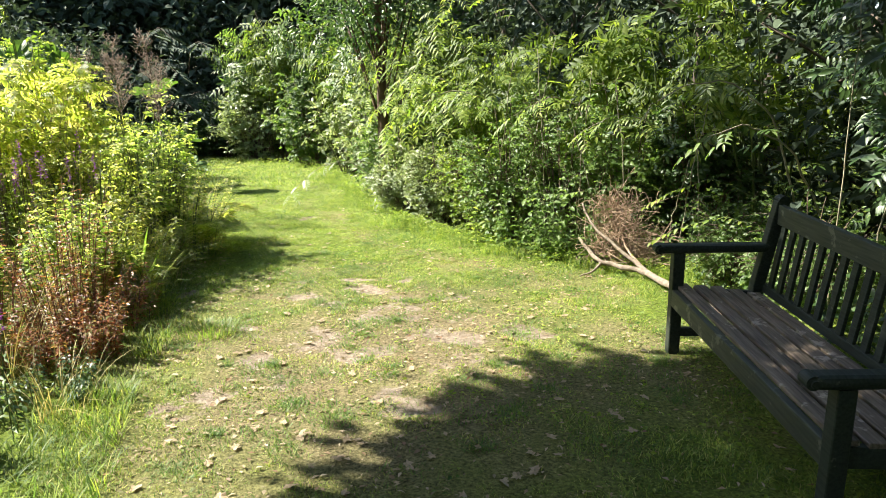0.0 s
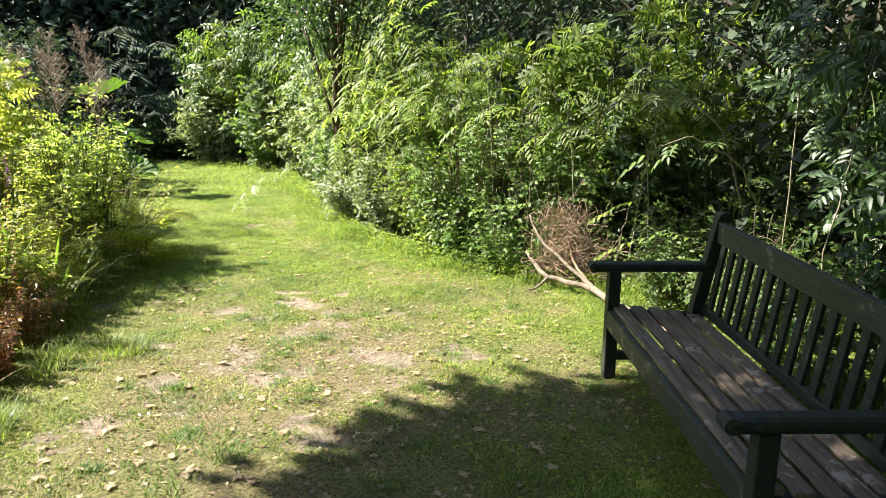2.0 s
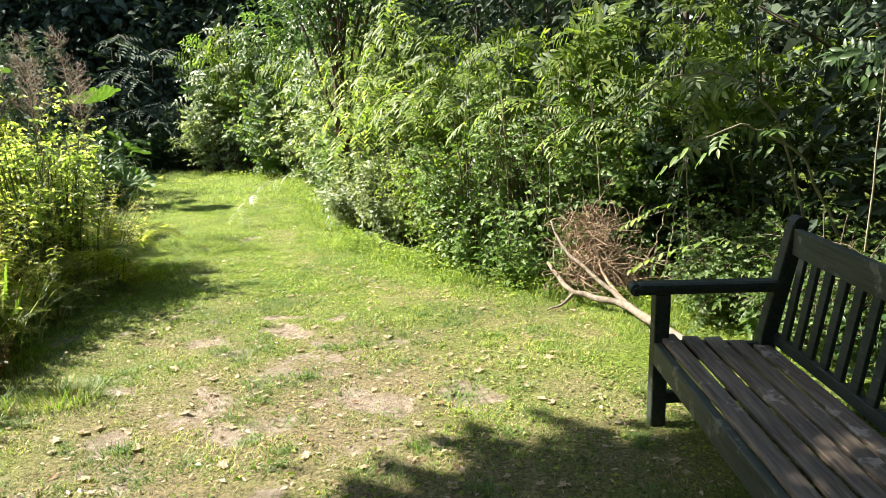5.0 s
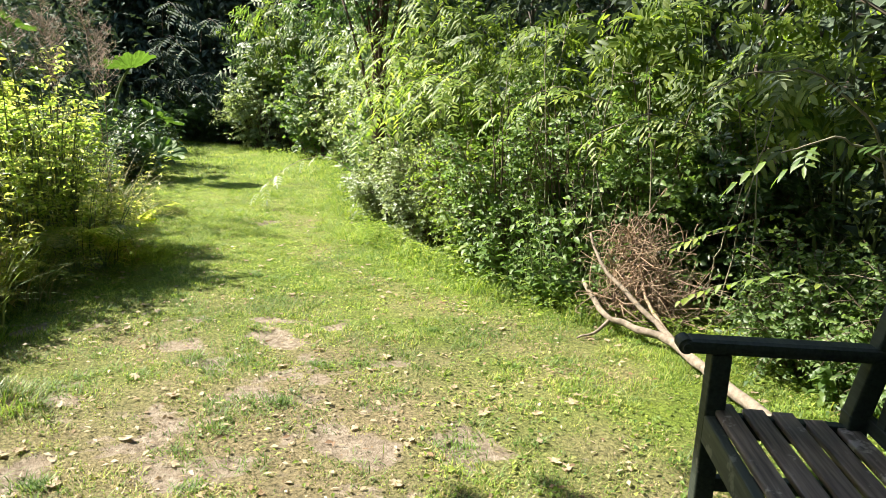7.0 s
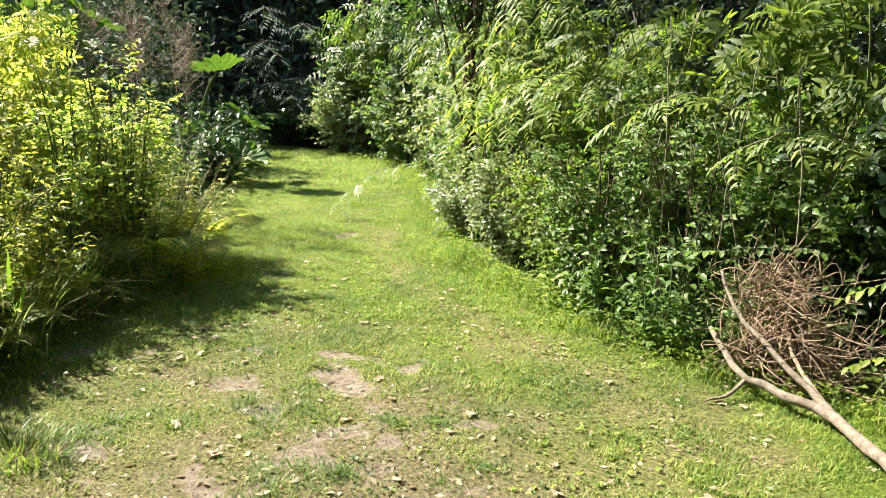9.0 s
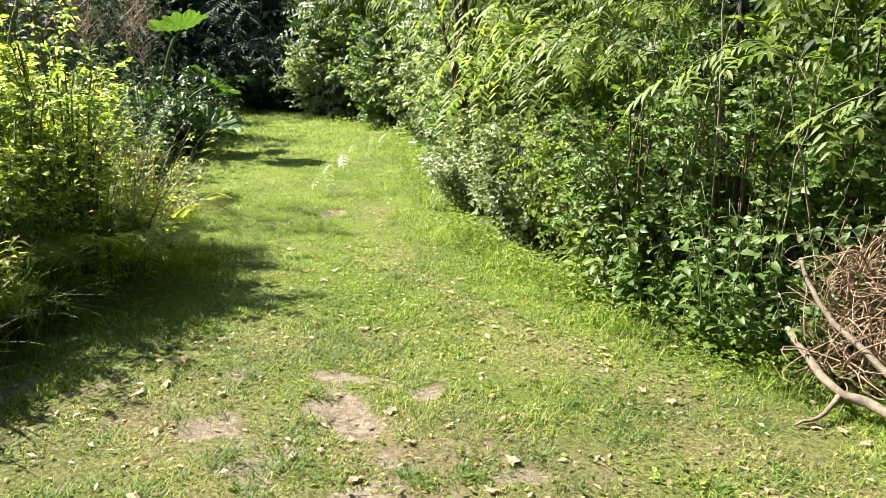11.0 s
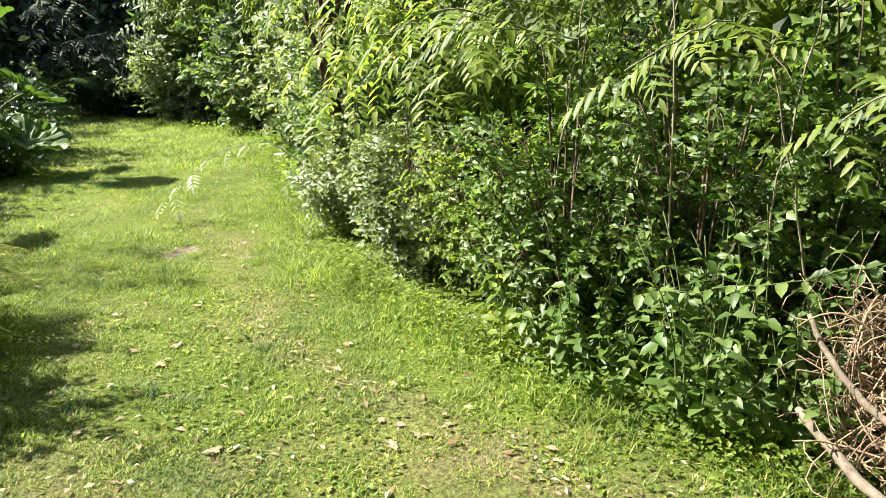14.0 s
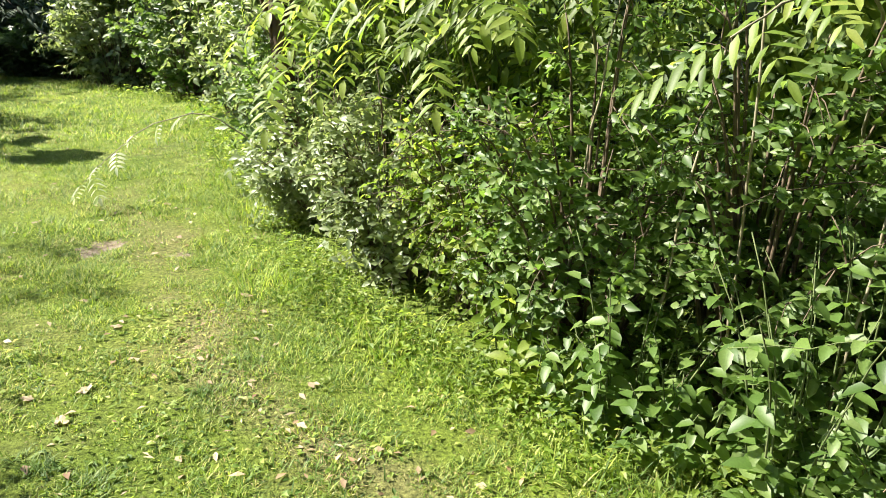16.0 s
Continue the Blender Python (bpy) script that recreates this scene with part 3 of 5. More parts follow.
PAINT = wood_material("dark_green_paint", (0.014, 0.019, 0.014), (0.034, 0.042, 0.032), (0.10, 0.10, 0.075), 0.64)
RAIL = wood_material("faded_green_paint", (0.026, 0.032, 0.023), (0.06, 0.066, 0.046), (0.13, 0.13, 0.10), 0.58)
SLAT = wood_material("worn_slat_wood", (0.065, 0.050, 0.037), (0.21, 0.165, 0.125), (0.34, 0.29, 0.24), 0.58)


def beam(p, q, w, h, bevel=0.006, side=(1, 0, 0)):
    """A bevelled timber from p to q; w across the way that side names, h across the other."""
    p, q = Vector(p), Vector(q)
    d = (q - p).normalized()
    s = (Vector(side) - d * Vector(side).dot(d)).normalized()
    u = d.cross(s)
    bm = bmesh.new()
    bmesh.ops.create_cube(bm, size=1)
    m = Matrix((s * w, d * (q - p).length, u * h)).transposed().to_4x4()
    m.translation = (p + q) / 2
    bmesh.ops.transform(bm, matrix=m, verts=bm.verts)
    bm.faces.ensure_lookup_table()
    bm.normal_update()
    if bm.faces[0].normal.dot(bm.faces[0].calc_center_median() - (p + q) / 2) < 0:
        bmesh.ops.reverse_faces(bm, faces=bm.faces)
    bmesh.ops.bevel(bm, geom=bm.edges[:], offset=bevel, segments=2, profile=0.5, affect="EDGES")
    return bm


def bench():
    h, tilt = 0.833, 0.006
    top = thing("garden_bench", 1.212, 2.926, -0.236, "dark green painted wooden garden bench with worn brown seat slats", "bench", turn=1.2)
    for y in (-h, h):
        g = tilt * y
        part("front_leg", beam((0, y, g - 0.02), (0, y, g + 0.605), 0.065, 0.065), PAINT, top)
        part("back_post", beam((0.455, y, g - 0.02), (0.455, y, g + 0.42), 0.065, 0.065), PAINT, top)
        part("back_post", beam((0.455, y, g + 0.40), (0.548, y, g + 0.885), 0.065, 0.06), PAINT, top)
        part("armrest", beam((-0.115, y, g + 0.63), (0.50, y, g + 0.625), 0.05, 0.085, 0.02, (0, 0, 1)), PAINT, top)
        part("stretcher", beam((0.02, y, g + 0.13), (0.46, y, g + 0.13), 0.05, 0.035, 0.004, (0, 0, 1)), PAINT, top)
        part("side_rail", beam((0.02, y, g + 0.35), (0.46, y, g + 0.33), 0.08, 0.035, 0.004, (0, 0, 1)), PAINT, top)
    part("front_rail", beam((-0.014, -h, -tilt * h + 0.345), (-0.014, h, tilt * h + 0.345), 0.035, 0.10), RAIL, top, "dark green rail with faded patches")
    part("back_rail", beam((0.490, -h, -tilt * h + 0.395), (0.490, h, tilt * h + 0.395), 0.03, 0.05), PAINT, top)
    part("top_rail", beam((0.538, -h, -tilt * h + 0.815), (0.538, h, tilt * h + 0.815), 0.035, 0.11), RAIL, top, "dark green rail with faded patches")
    for y in (-h, h):
        bm = bmesh.new()
        bmesh.ops.create_cone(bm, cap_ends=True, segments=20, radius1=0.031, radius2=0.031, depth=0.064)
        bmesh.ops.transform(bm, matrix=pose(0.550, y, tilt * y + 0.886, 90, 0, 0), verts=bm.verts)
        part("post_cap", bm, PAINT, top)
        bm = bmesh.new()
        bmesh.ops.create_cone(bm, cap_ends=True, segments=20, radius1=0.026, radius2=0.026, depth=0.084)
        bmesh.ops.bevel(bm, geom=[e for e in bm.edges if len(e.link_faces) == 2 and any(len(f.verts) > 4 for f in e.link_faces)], offset=0.012, segments=3, affect="EDGES")
        bmesh.ops.transform(bm, matrix=pose(-0.113, y, tilt * y + 0.629, 90, 0, 0), verts=bm.verts)
        part("arm_nose", bm, PAINT, top)
    for k in range(5):
        x = 0.035 + k * 0.099
        zz = 0.405 - 0.012 * k
        part("seat_slat", beam((x, -h - 0.02, -tilt * h + zz), (x, h + 0.02 - 0.008 * (k % 2), tilt * h + zz + 0.002 * (k % 3)), 0.068, 0.022, 0.005), SLAT, top, "worn grey-brown seat slat")
    n = 16
    for k in range(n):
        y = -h + (k + 1) * 2 * h / (n + 1)
        part("back_slat", beam((0.486, y, tilt * y + 0.40), (0.536, y, tilt * y + 0.775), 0.018, 0.045, 0.003), PAINT, top)
    return top


bench()


# ---- fallen branch and its tangle of twigs ----
def rough_path(points, n, r, amount):
    pts = np.array(points, dtype=float)
    f = np.linspace(0, len(pts) - 1, n)
    out = np.stack([np.interp(f, np.arange(len(pts)), pts[:, k]) for k in range(3)], 1)
    for _ in range(2):
        out[1:-1] = (out[:-2] + 2 * out[1:-1] + out[2:]) / 4
    out[1:-1] += r.normal(0, amount, (n - 2, 3))
    return out


def fallen_branch():
    r = np.random.default_rng(21)
    bx, by = 1.44, 5.40
    z = float(ground_at(bx, by))
    top = thing("fallen_branch", bx, by, z, "fallen pale forked branch with dry brown twigs on the grass", "branch")
    main = rough_path([(0.28, -1.05, 0.075), (0.13, -0.58, 0.075), (0.07, -0.33, 0.07), (0.0, 0.0, 0.07), (-0.14, 0.05, 0.075), (-0.22, 0.17, 0.085), (-0.31, 0.20, 0.09), (-0.37, 0.34, 0.14), (-0.43, 0.52, 0.22)], 30, r, 0.003)
    radii = np.interp(np.arange(30), [0, 10, 29], [0.031, 0.026, 0.014]) * (1 + 0.06 * r.normal(0, 1, 30))
    part("main_limb", tri_mesh("main_limb", *tube_arrays([(main, radii)], 9), True), BRANCH_BARK, top)
    second = rough_path([(0.02, -0.05, 0.07), (-0.03, 0.06, 0.11), (-0.11, 0.15, 0.17), (-0.22, 0.30, 0.25), (-0.32, 0.42, 0.33), (-0.38, 0.55, 0.44), (-0.40, 0.60, 0.52)], 20, r, 0.003)
    part("second_limb", tri_mesh("second_limb", *tube_arrays([(second, np.linspace(0.020, 0.008, 20))], 8), True), BRANCH_BARK, top)
    third = rough_path([(0.0, 0.03, 0.09), (-0.03, 0.2, 0.12), (-0.08, 0.4, 0.2), (-0.07, 0.6, 0.40), (-0.08, 0.65, 0.6), (-0.14, 0.66, 0.66)], 18, r, 0.004)
    part("thin_limb", tri_mesh("thin_limb", *tube_arrays([(third, np.linspace(0.014, 0.005, 18))], 6), True), TWIG, top, "thin brown limb")
    low = rough_path([(-0.30, 0.20, 0.08), (-0.38, 0.10, 0.03), (-0.50, 0.05, 0.012)], 8, r, 0.003)
    part("side_limb", tri_mesh("side_limb", *tube_arrays([(low, np.linspace(0.013, 0.005, 8))], 6), True), BRANCH_BARK, top)
    paths = []
    c0 = np.array([-0.12, 0.56, 0.28])
    lumps = [(np.array(c), s) for c, s in (((-0.24, 0.46, 0.14), 0.16), ((-0.15, 0.58, 0.31), 0.17), ((-0.04, 0.50, 0.15), 0.17), ((0.10, 0.44, 0.12), 0.15), ((-0.13, 0.62, 0.44), 0.10))]
    for k in range(560):
        centre, s = lumps[(k * 7 + k // 5) % 5]
        d = unit(r.normal(0, 1, 3))
        a = centre + d * s * r.uniform(0.1, 0.95)
        tang = unit(r.normal(0, 1, 3) + [0.15, -0.2, 0.25])
        ln = r.uniform(0.1, 0.34)
        e = a + tang * ln
        m = (a + e) / 2 + r.normal(0, 0.55, 3) * ln
        for q in (a, m, e):
            q[2] = max(q[2], 0.015)
        paths.append((bow(a, m, e, 6), np.linspace(0.0026, 0.0011, 6) * r.uniform(0.6, 1.7)))
    for k in range(36):
        a = c0 + r.normal(0, 0.12, 3)
        e = a + np.array([r.uniform(0.05, 0.6), r.uniform(-0.45, 0.15), r.uniform(-0.25, 0.22)])
        e[2] = max(e[2], 0.02)
        paths.append((bow(a, (a + e) / 2 + r.normal(0, 0.07, 3), e, 7), np.linspace(0.0036, 0.0011, 7)))
        s = (a + e) / 2
        for q in range(3):
            e2 = s + unit(r.normal(0, 1, 3)) * 0.13
            e2[2] = max(e2[2], 0.02)
            paths.append((bow(s, (s + e2) / 2 + r.normal(0, 0.02, 3), e2, 4), np.linspace(0.0025, 0.001, 4)))
    for k in range(12):
        a = c0 + np.array([r.normal(0, 0.12), r.normal(0, 0.1), 0.22])
        e = a + np.array([r.uniform(-0.22, 0.15), r.normal(0, 0.1), r.uniform(-0.05, 0.16)])
        paths.append((bow(a, (a + e) / 2 + [0, 0, 0.12], e, 8), np.linspace(0.005, 0.002, 8)))
    tagged(part("twig_tangle", tri_mesh("twig_tangle", *tube_arrays(paths, 4), True), TWIG, top, "tangle of dry brown twigs"), kind="stuff")


fallen_branch()

# ---- hedge along the lawn, from near to far ----
HEDGE = "hedge of bushes beside the lawn"
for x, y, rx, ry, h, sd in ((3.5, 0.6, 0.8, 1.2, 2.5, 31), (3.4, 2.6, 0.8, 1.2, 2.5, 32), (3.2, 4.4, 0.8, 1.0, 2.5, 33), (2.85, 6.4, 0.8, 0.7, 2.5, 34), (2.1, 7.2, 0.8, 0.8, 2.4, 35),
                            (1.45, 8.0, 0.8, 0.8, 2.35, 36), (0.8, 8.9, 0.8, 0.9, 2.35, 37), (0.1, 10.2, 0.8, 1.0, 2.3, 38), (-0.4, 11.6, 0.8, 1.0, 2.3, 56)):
    # Elders beside the bench take a darker leaf colour that paints in their shade.
    shrub("elder_bush", x, y, rx, ry, h, "tall arching bush with compound leaves darkened to paint in shade" if sd < 34 else "tall arching bush with bright green compound leaves", "bush", LEAF_DARK if sd < 34 else LEAF_ELDER, 0.24 if sd < 36 else 0.28, 12 if sd in (34, 35) else 16, 6, 4, 0.34, "pinnate", 4, STEM_GREEN, sd, 0.34, HEDGE, (-0.03, -0.03), 0.34, 0.3)
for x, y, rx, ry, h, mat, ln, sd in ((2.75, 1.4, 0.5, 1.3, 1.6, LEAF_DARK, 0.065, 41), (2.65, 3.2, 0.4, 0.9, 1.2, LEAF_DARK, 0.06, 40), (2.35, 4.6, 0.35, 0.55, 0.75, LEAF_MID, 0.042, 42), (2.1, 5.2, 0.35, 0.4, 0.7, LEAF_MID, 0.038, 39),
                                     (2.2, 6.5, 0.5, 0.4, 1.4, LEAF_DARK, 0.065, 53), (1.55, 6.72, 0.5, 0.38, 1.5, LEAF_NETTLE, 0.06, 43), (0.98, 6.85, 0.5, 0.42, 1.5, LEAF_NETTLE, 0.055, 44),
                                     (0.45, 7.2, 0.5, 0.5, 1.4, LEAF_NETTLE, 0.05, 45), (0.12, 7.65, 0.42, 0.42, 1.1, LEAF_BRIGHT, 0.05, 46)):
    # LEAF_DARK here puts the shade of the hedge's recesses into the leaf colour.
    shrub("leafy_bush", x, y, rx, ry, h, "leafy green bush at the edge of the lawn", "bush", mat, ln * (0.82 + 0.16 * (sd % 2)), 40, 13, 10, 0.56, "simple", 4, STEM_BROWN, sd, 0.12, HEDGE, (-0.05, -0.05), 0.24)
for x, y, h, sd in ((-0.5, 12.7, 3.3, 251), (-1.4, 14.3, 3.5, 252), (-2.4, 16.0, 3.7, 253), (-3.6, 17.6, 3.8, 254), (-4.6, 18.2, 3.7, 255), (-5.5, 19.0, 3.3, 256)):
    shrub("elder_bush", x, y, 1.0, 1.0, h, "tall elder with sunlit branch tips behind the low bushes", "bush", LEAF_ELDER if sd % 2 else LEAF_MID, 0.38, 20, 6, 4, 0.4, "pinnate", 3, STEM_BROWN, sd, 0.3, HEDGE, (-0.05, -0.06), 0.4, 0.35)
shrub("grey_bush", -0.3, 8.15, 0.5, 0.5, 1.02, "fine-leaved grey-green bush at the lawn's edge", "bush", LEAF_GREY, 0.05, 55, 13, 9, 0.5, "simple", 4, STEM_BROWN, 47, 0.08, HEDGE, (0, 0), 0.19)
shrub("grey_bush", -0.8, 9.3, 0.5, 0.65, 0.9, "pale grey-green fine-leaved bush at the lawn's edge", "bush", LEAF_GREY, 0.06, 46, 12, 9, 0.5, "simple", 4, STEM_BROWN, 48, 0.08, HEDGE, (0, 0), 0.22)
for x, y, rx, ry, h, mat, ln, sd, label in ((-1.15, 11.0, 0.7, 0.9, 1.4, LEAF_MID, 0.07, 49, "leafy green bush beside the lawn"), (-1.6, 12.6, 0.8, 0.9, 1.8, LEAF_GREY, 0.09, 54, "sunlit pale green bush beside the lawn"),
                                            (-2.3, 14.4, 0.9, 1.1, 2.1, LEAF_GREY, 0.10, 50, "sunlit pale green bush beside the lawn"), (-3.6, 16.4, 1.1, 1.0, 2.3, LEAF_MID, 0.11, 51, "sunlit pale green bush beside the lawn"),
                                            (-5.3, 17.8, 1.2, 0.9, 1.9, LEAF_GREY, 0.10, 52, "sunlit pale green bush at the far end of the lawn"), (-6.6, 19.2, 1.0, 0.8, 1.7, LEAF_DARK, 0.10, 57, "green bush at the far end of the lawn"), (-7.8, 20.0, 1.3, 0.9, 1.5, LEAF_DARK, 0.12, 55, "dark green bush at the far end of the lawn")):
    shrub("leafy_bush", x, y, rx, ry, h, label, "bush", mat, ln * 1.3, 38, 11, 8, 0.5, "simple", 4, STEM_BROWN, sd, 0.1, HEDGE, (0, 0), 0.3)
for x, y, rx, ry, h, mat, sd in ((1.05, 6.15, 0.28, 0.16, 0.42, LEAF_NETTLE, 61), (0.62, 6.5, 0.25, 0.18, 0.5, LEAF_NETTLE, 62), (1.5, 6.3, 0.25, 0.15, 0.75, LEAF_NETTLE, 63), (2.25, 4.75, 0.2, 0.3, 0.5, LEAF_MID, 64), (2.25, 3.8, 0.2, 0.35, 0.55, LEAF_DARK, 65),
                                 (1.2, 6.45, 0.3, 0.15, 1.0, LEAF_NETTLE, 66), (0.2, 6.95, 0.25, 0.2, 0.5, LEAF_BRIGHT, 67), (0.85, 6.22, 0.22, 0.14, 0.85, LEAF_NETTLE, 69), (1.12, 6.02, 0.2, 0.12, 0.6, LEAF_NETTLE, 70), (0.45, 6.62, 0.2, 0.14, 0.75, LEAF_NETTLE, 60)):
    herb_stand("nettle_stand", x, y, rx, ry, h, "broad-leaved green nettles at the hedge's foot", "nettles", mat, 0.076, 14, 8, 0.58, sd, STEM_GREEN, 0.35, None, HEDGE, 0.25)


def arching_spray(name, points, label, leaf, leaf_len, count, width, seed, pairs=0, material=STEM_PALE, radius=0.006):
    """One bowed stem of the hedge with leaves along both sides; points are in world metres."""
    r = np.random.default_rng(seed)
    pts = np.array(points, dtype=float)
    top = thing(name, *pts[0], label, "branch", HEDGE)
    path = rough_path(pts - pts[0], 24, r, 0.004)
    part("stem", tri_mesh("stem", *tube_arrays([(path, np.linspace(radius, radius * 0.3, 24))], 5), True), material, top)
    f = np.linspace(0.12, 1, count)
    at = np.stack([np.interp(f * 23, np.arange(24), path[:, k]) for k in range(3)], 1)
    tang = unit(np.gradient(path, axis=0))[(f * 23).astype(int)]
    side = np.where(np.arange(count) % 2 == 0, 1.0, -1.0)[:, None]
    S = unit(np.cross(tang, [0, 0, 1.0]))
    U = S * side + tang * 0.6 + r.normal(0, 0.2, (count, 3)) + [0, 0, -0.35]
    N = np.array([-0.25, -0.2, 1.0]) + r.normal(0, 0.2, (count, 3))
    ln = leaf_len * r.uniform(0.75, 1.2, count)
    arrays = pinnate(at, U, N, ln[:, None], width, pairs) if pairs else fine_leaf_arrays(at, U, N, ln, ln * width)
    tagged(part("foliage", tri_mesh("foliage", *arrays, True), leaf, top), kind="stuff")


# LEAF_PALE puts the spray's whitish sheen into its colour.
arching_spray("arching_frond", [(-1.35, 10.0, -0.1), (-1.7, 9.9, 0.17), (-2.05, 9.7, 0.1), (-2.32, 9.5, -0.12), (-2.42, 9.4, -0.24)], "thin pale fern-like spray hanging over the lawn", LEAF_PALE, 0.17, 9, 0.32, 201, 4)
# The pale leaf colour stands in for white gloss on this branch.
arching_spray("elder_branch", [(2.6, 5.4, 0.3), (2.35, 5.35, 1.0), (1.95, 5.2, 1.27), (1.6, 5.15, 1.25), (1.4, 5.1, 1.14)], "hanging branch with large pale green compound leaves", LEAF_GREY, 0.19, 9, 0.3, 202, 3, STEM_PALE, 0.01)
arching_spray("elder_branch", [(2.6, 5.0, 0.3), (2.3, 4.9, 0.8), (1.9, 4.75, 1.0), (1.65, 4.7, 0.92)], "hanging branch with large green compound leaves", LEAF_NETTLE, 0.21, 7, 0.3, 203, 3, STEM_PALE, 0.01)
arching_spray("elder_branch", [(1.5, 7.2, 0.4), (1.2, 6.8, 1.0), (0.8, 6.4, 1.15), (0.45, 6.25, 0.98)], "arching branch with yellow-green compound leaves", LEAF_BRIGHT, 0.20, 15, 0.3, 204, 4, STEM_PALE, 0.008)
arching_spray("elder_branch", [(0.8, 7.9, 0.4), (0.4, 7.4, 1.05), (-0.1, 7.1, 1.2), (-0.4, 7.05, 1.08)], "arching branch with yellow-green compound leaves", LEAF_BRIGHT, 0.20, 15, 0.3, 205, 4, STEM_PALE, 0.008)
arching_spray("elder_branch", [(2.0, 6.8, 0.4), (1.7, 6.4, 0.9), (1.35, 6.1, 1.0), (1.0, 5.95, 0.85)], "arching branch with yellow-green compound leaves", LEAF_BRIGHT, 0.20, 14, 0.3, 206, 4, STEM_PALE, 0.008)
arching_spray("bramble_shoot", [(2.2, 5.2, 0.4), (1.9, 5.25, 0.55), (1.6, 5.35, 0.42), (1.42, 5.4, 0.3)], "bramble shoot with small bright leaves", LEAF_BRIGHT, 0.055, 26, 0.5, 207, 0, STEM_GREEN, 0.004)
arching_spray("bramble_shoot", [(2.2, 4.8, 0.2), (1.9, 4.95, 0.32), (1.6, 5.15, 0.18), (1.45, 5.25, 0.05)], "bramble shoot with small bright leaves", LEAF_BRIGHT, 0.055, 26, 0.5, 208, 0, STEM_GREEN, 0.004)
arching_spray("bramble_shoot", [(1.75, 6.4, 0.25), (1.4, 6.15, 0.36), (1.0, 6.05, 0.32), (0.55, 6.2, 0.22)], "long bramble shoot with rounded green leaves", LEAF_NETTLE, 0.062, 34, 0.6, 209, 0, STEM_GREEN, 0.004)


r3 = np.random.default_rng(700)
for k in range(12):
    x, y, z = r3.uniform(-9.5, -5.5), r3.uniform(18.5, 20.5), r3.uniform(0.6, 2.6)
    arching_spray("drooping_bough", [(x - 0.3, y + 0.9, z - 0.6), (x, y + 0.4, z + 0.1), (x + 0.5, y - 0.2, z + 0.2), (x + 1.1, y - 0.6, z - 0.25)],
                  "drooping dark green bough at the edge of the woods", LEAF_WOOD, 0.45, 14, 0.3, 710 + k, 5, STEM_BROWN, 0.012)
r1 = np.random.default_rng(260)
for k in range(9):
    y = r1.uniform(7.6, 10.8)
    x = float(right_edge(y)) + r1.uniform(0.75, 1.0)
    h = r1.uniform(1.3, 1.85)
    dx, dy, z = r1.uniform(-0.75, -0.45), r1.uniform(-0.45, 0.1), float(ground_at(x, y))
    arching_spray("elder_branch", [(x + 0.25, y + 0.25, z + 0.5 * h), (x, y, z + h), (x + dx * 0.6, y + dy * 0.6, z + h * 1.05), (x + dx, y + dy, z + h * 0.86)],
                  "arching branch with yellow-green compound leaves", LEAF_BRIGHT, r1.uniform(0.22, 0.30), 8, 0.42, 270 + k, 4, STEM_PALE, 0.005)


r2 = np.random.default_rng(610)
for k in range(30):
    y = r2.uniform(7.0, 11.0)
    x = float(right_edge(y)) + r2.uniform(0.45, 1.15)
    h = r2.uniform(1.15, 2.5)
    dx, dy, z = r2.uniform(-0.7, -0.25), r2.uniform(-0.5, 0.05), float(ground_at(x, y))
    arching_spray("elder_branch", [(x + 0.3, y + 0.3, z + 0.7 * h), (x, y, z + h), (x + dx * 0.6, y + dy * 0.6, z + h * 1.04), (x + dx, y + dy, z + h * 0.9)],
                  "arching hedge branch with green compound leaves", (LEAF_BRIGHT, LEAF_ELDER)[k % 2], r2.uniform(0.18, 0.25), 8, 0.34, 620 + k, 4, STEM_GREEN, 0.004)


def bare_pole(x, y, height, lean, label, radius=0.012, seed=1):
    r = np.random.default_rng(seed)
    z = float(ground_at(x, y))
    path = rough_path([(0, 0, -0.03), (lean[0] * 0.4, lean[1] * 0.4, height * 0.5), (lean[0], lean[1], height)], 14, r, 0.006)
    me = tri_mesh("bare_stem", *tube_arrays([(path, np.linspace(radius, radius * 0.45, 14))], 6), True)
    me.materials.append(STEM_PALE)
    ob = new("bare_stem", me)
    ob.matrix_basis = pose(x, y, z)
    tagged(ob, label, "stem", HEDGE)


for k, (x, y, h, lx, ly) in enumerate(((2.35, 4.3, 2.1, -0.1, -0.15), (2.4, 4.0, 1.7, 0.1, -0.1), (1.85, 5.9, 1.5, 0.25, 0.1), (1.5, 6.2, 1.6, -0.15, 0.1), (1.05, 6.45, 1.7, 0.12, 0.0), (0.8, 6.6, 1.9, -0.1, 0.1),
                                       (0.55, 6.75, 2.0, 0.35, 0.2), (1.75, 5.95, 0.9, 0.2, 0.05), (0.3, 7.0, 1.8, 0.2, 0.1), (2.0, 5.7, 1.3, -0.1, 0.1), (1.3, 6.3, 1.3, -0.35, 0.0), (2.45, 3.2, 1.6, -0.1, 0.2))):
    bare_pole(x, y, h, (lx, ly), "slender pale bare stem in the hedge", 0.006, 300 + k)


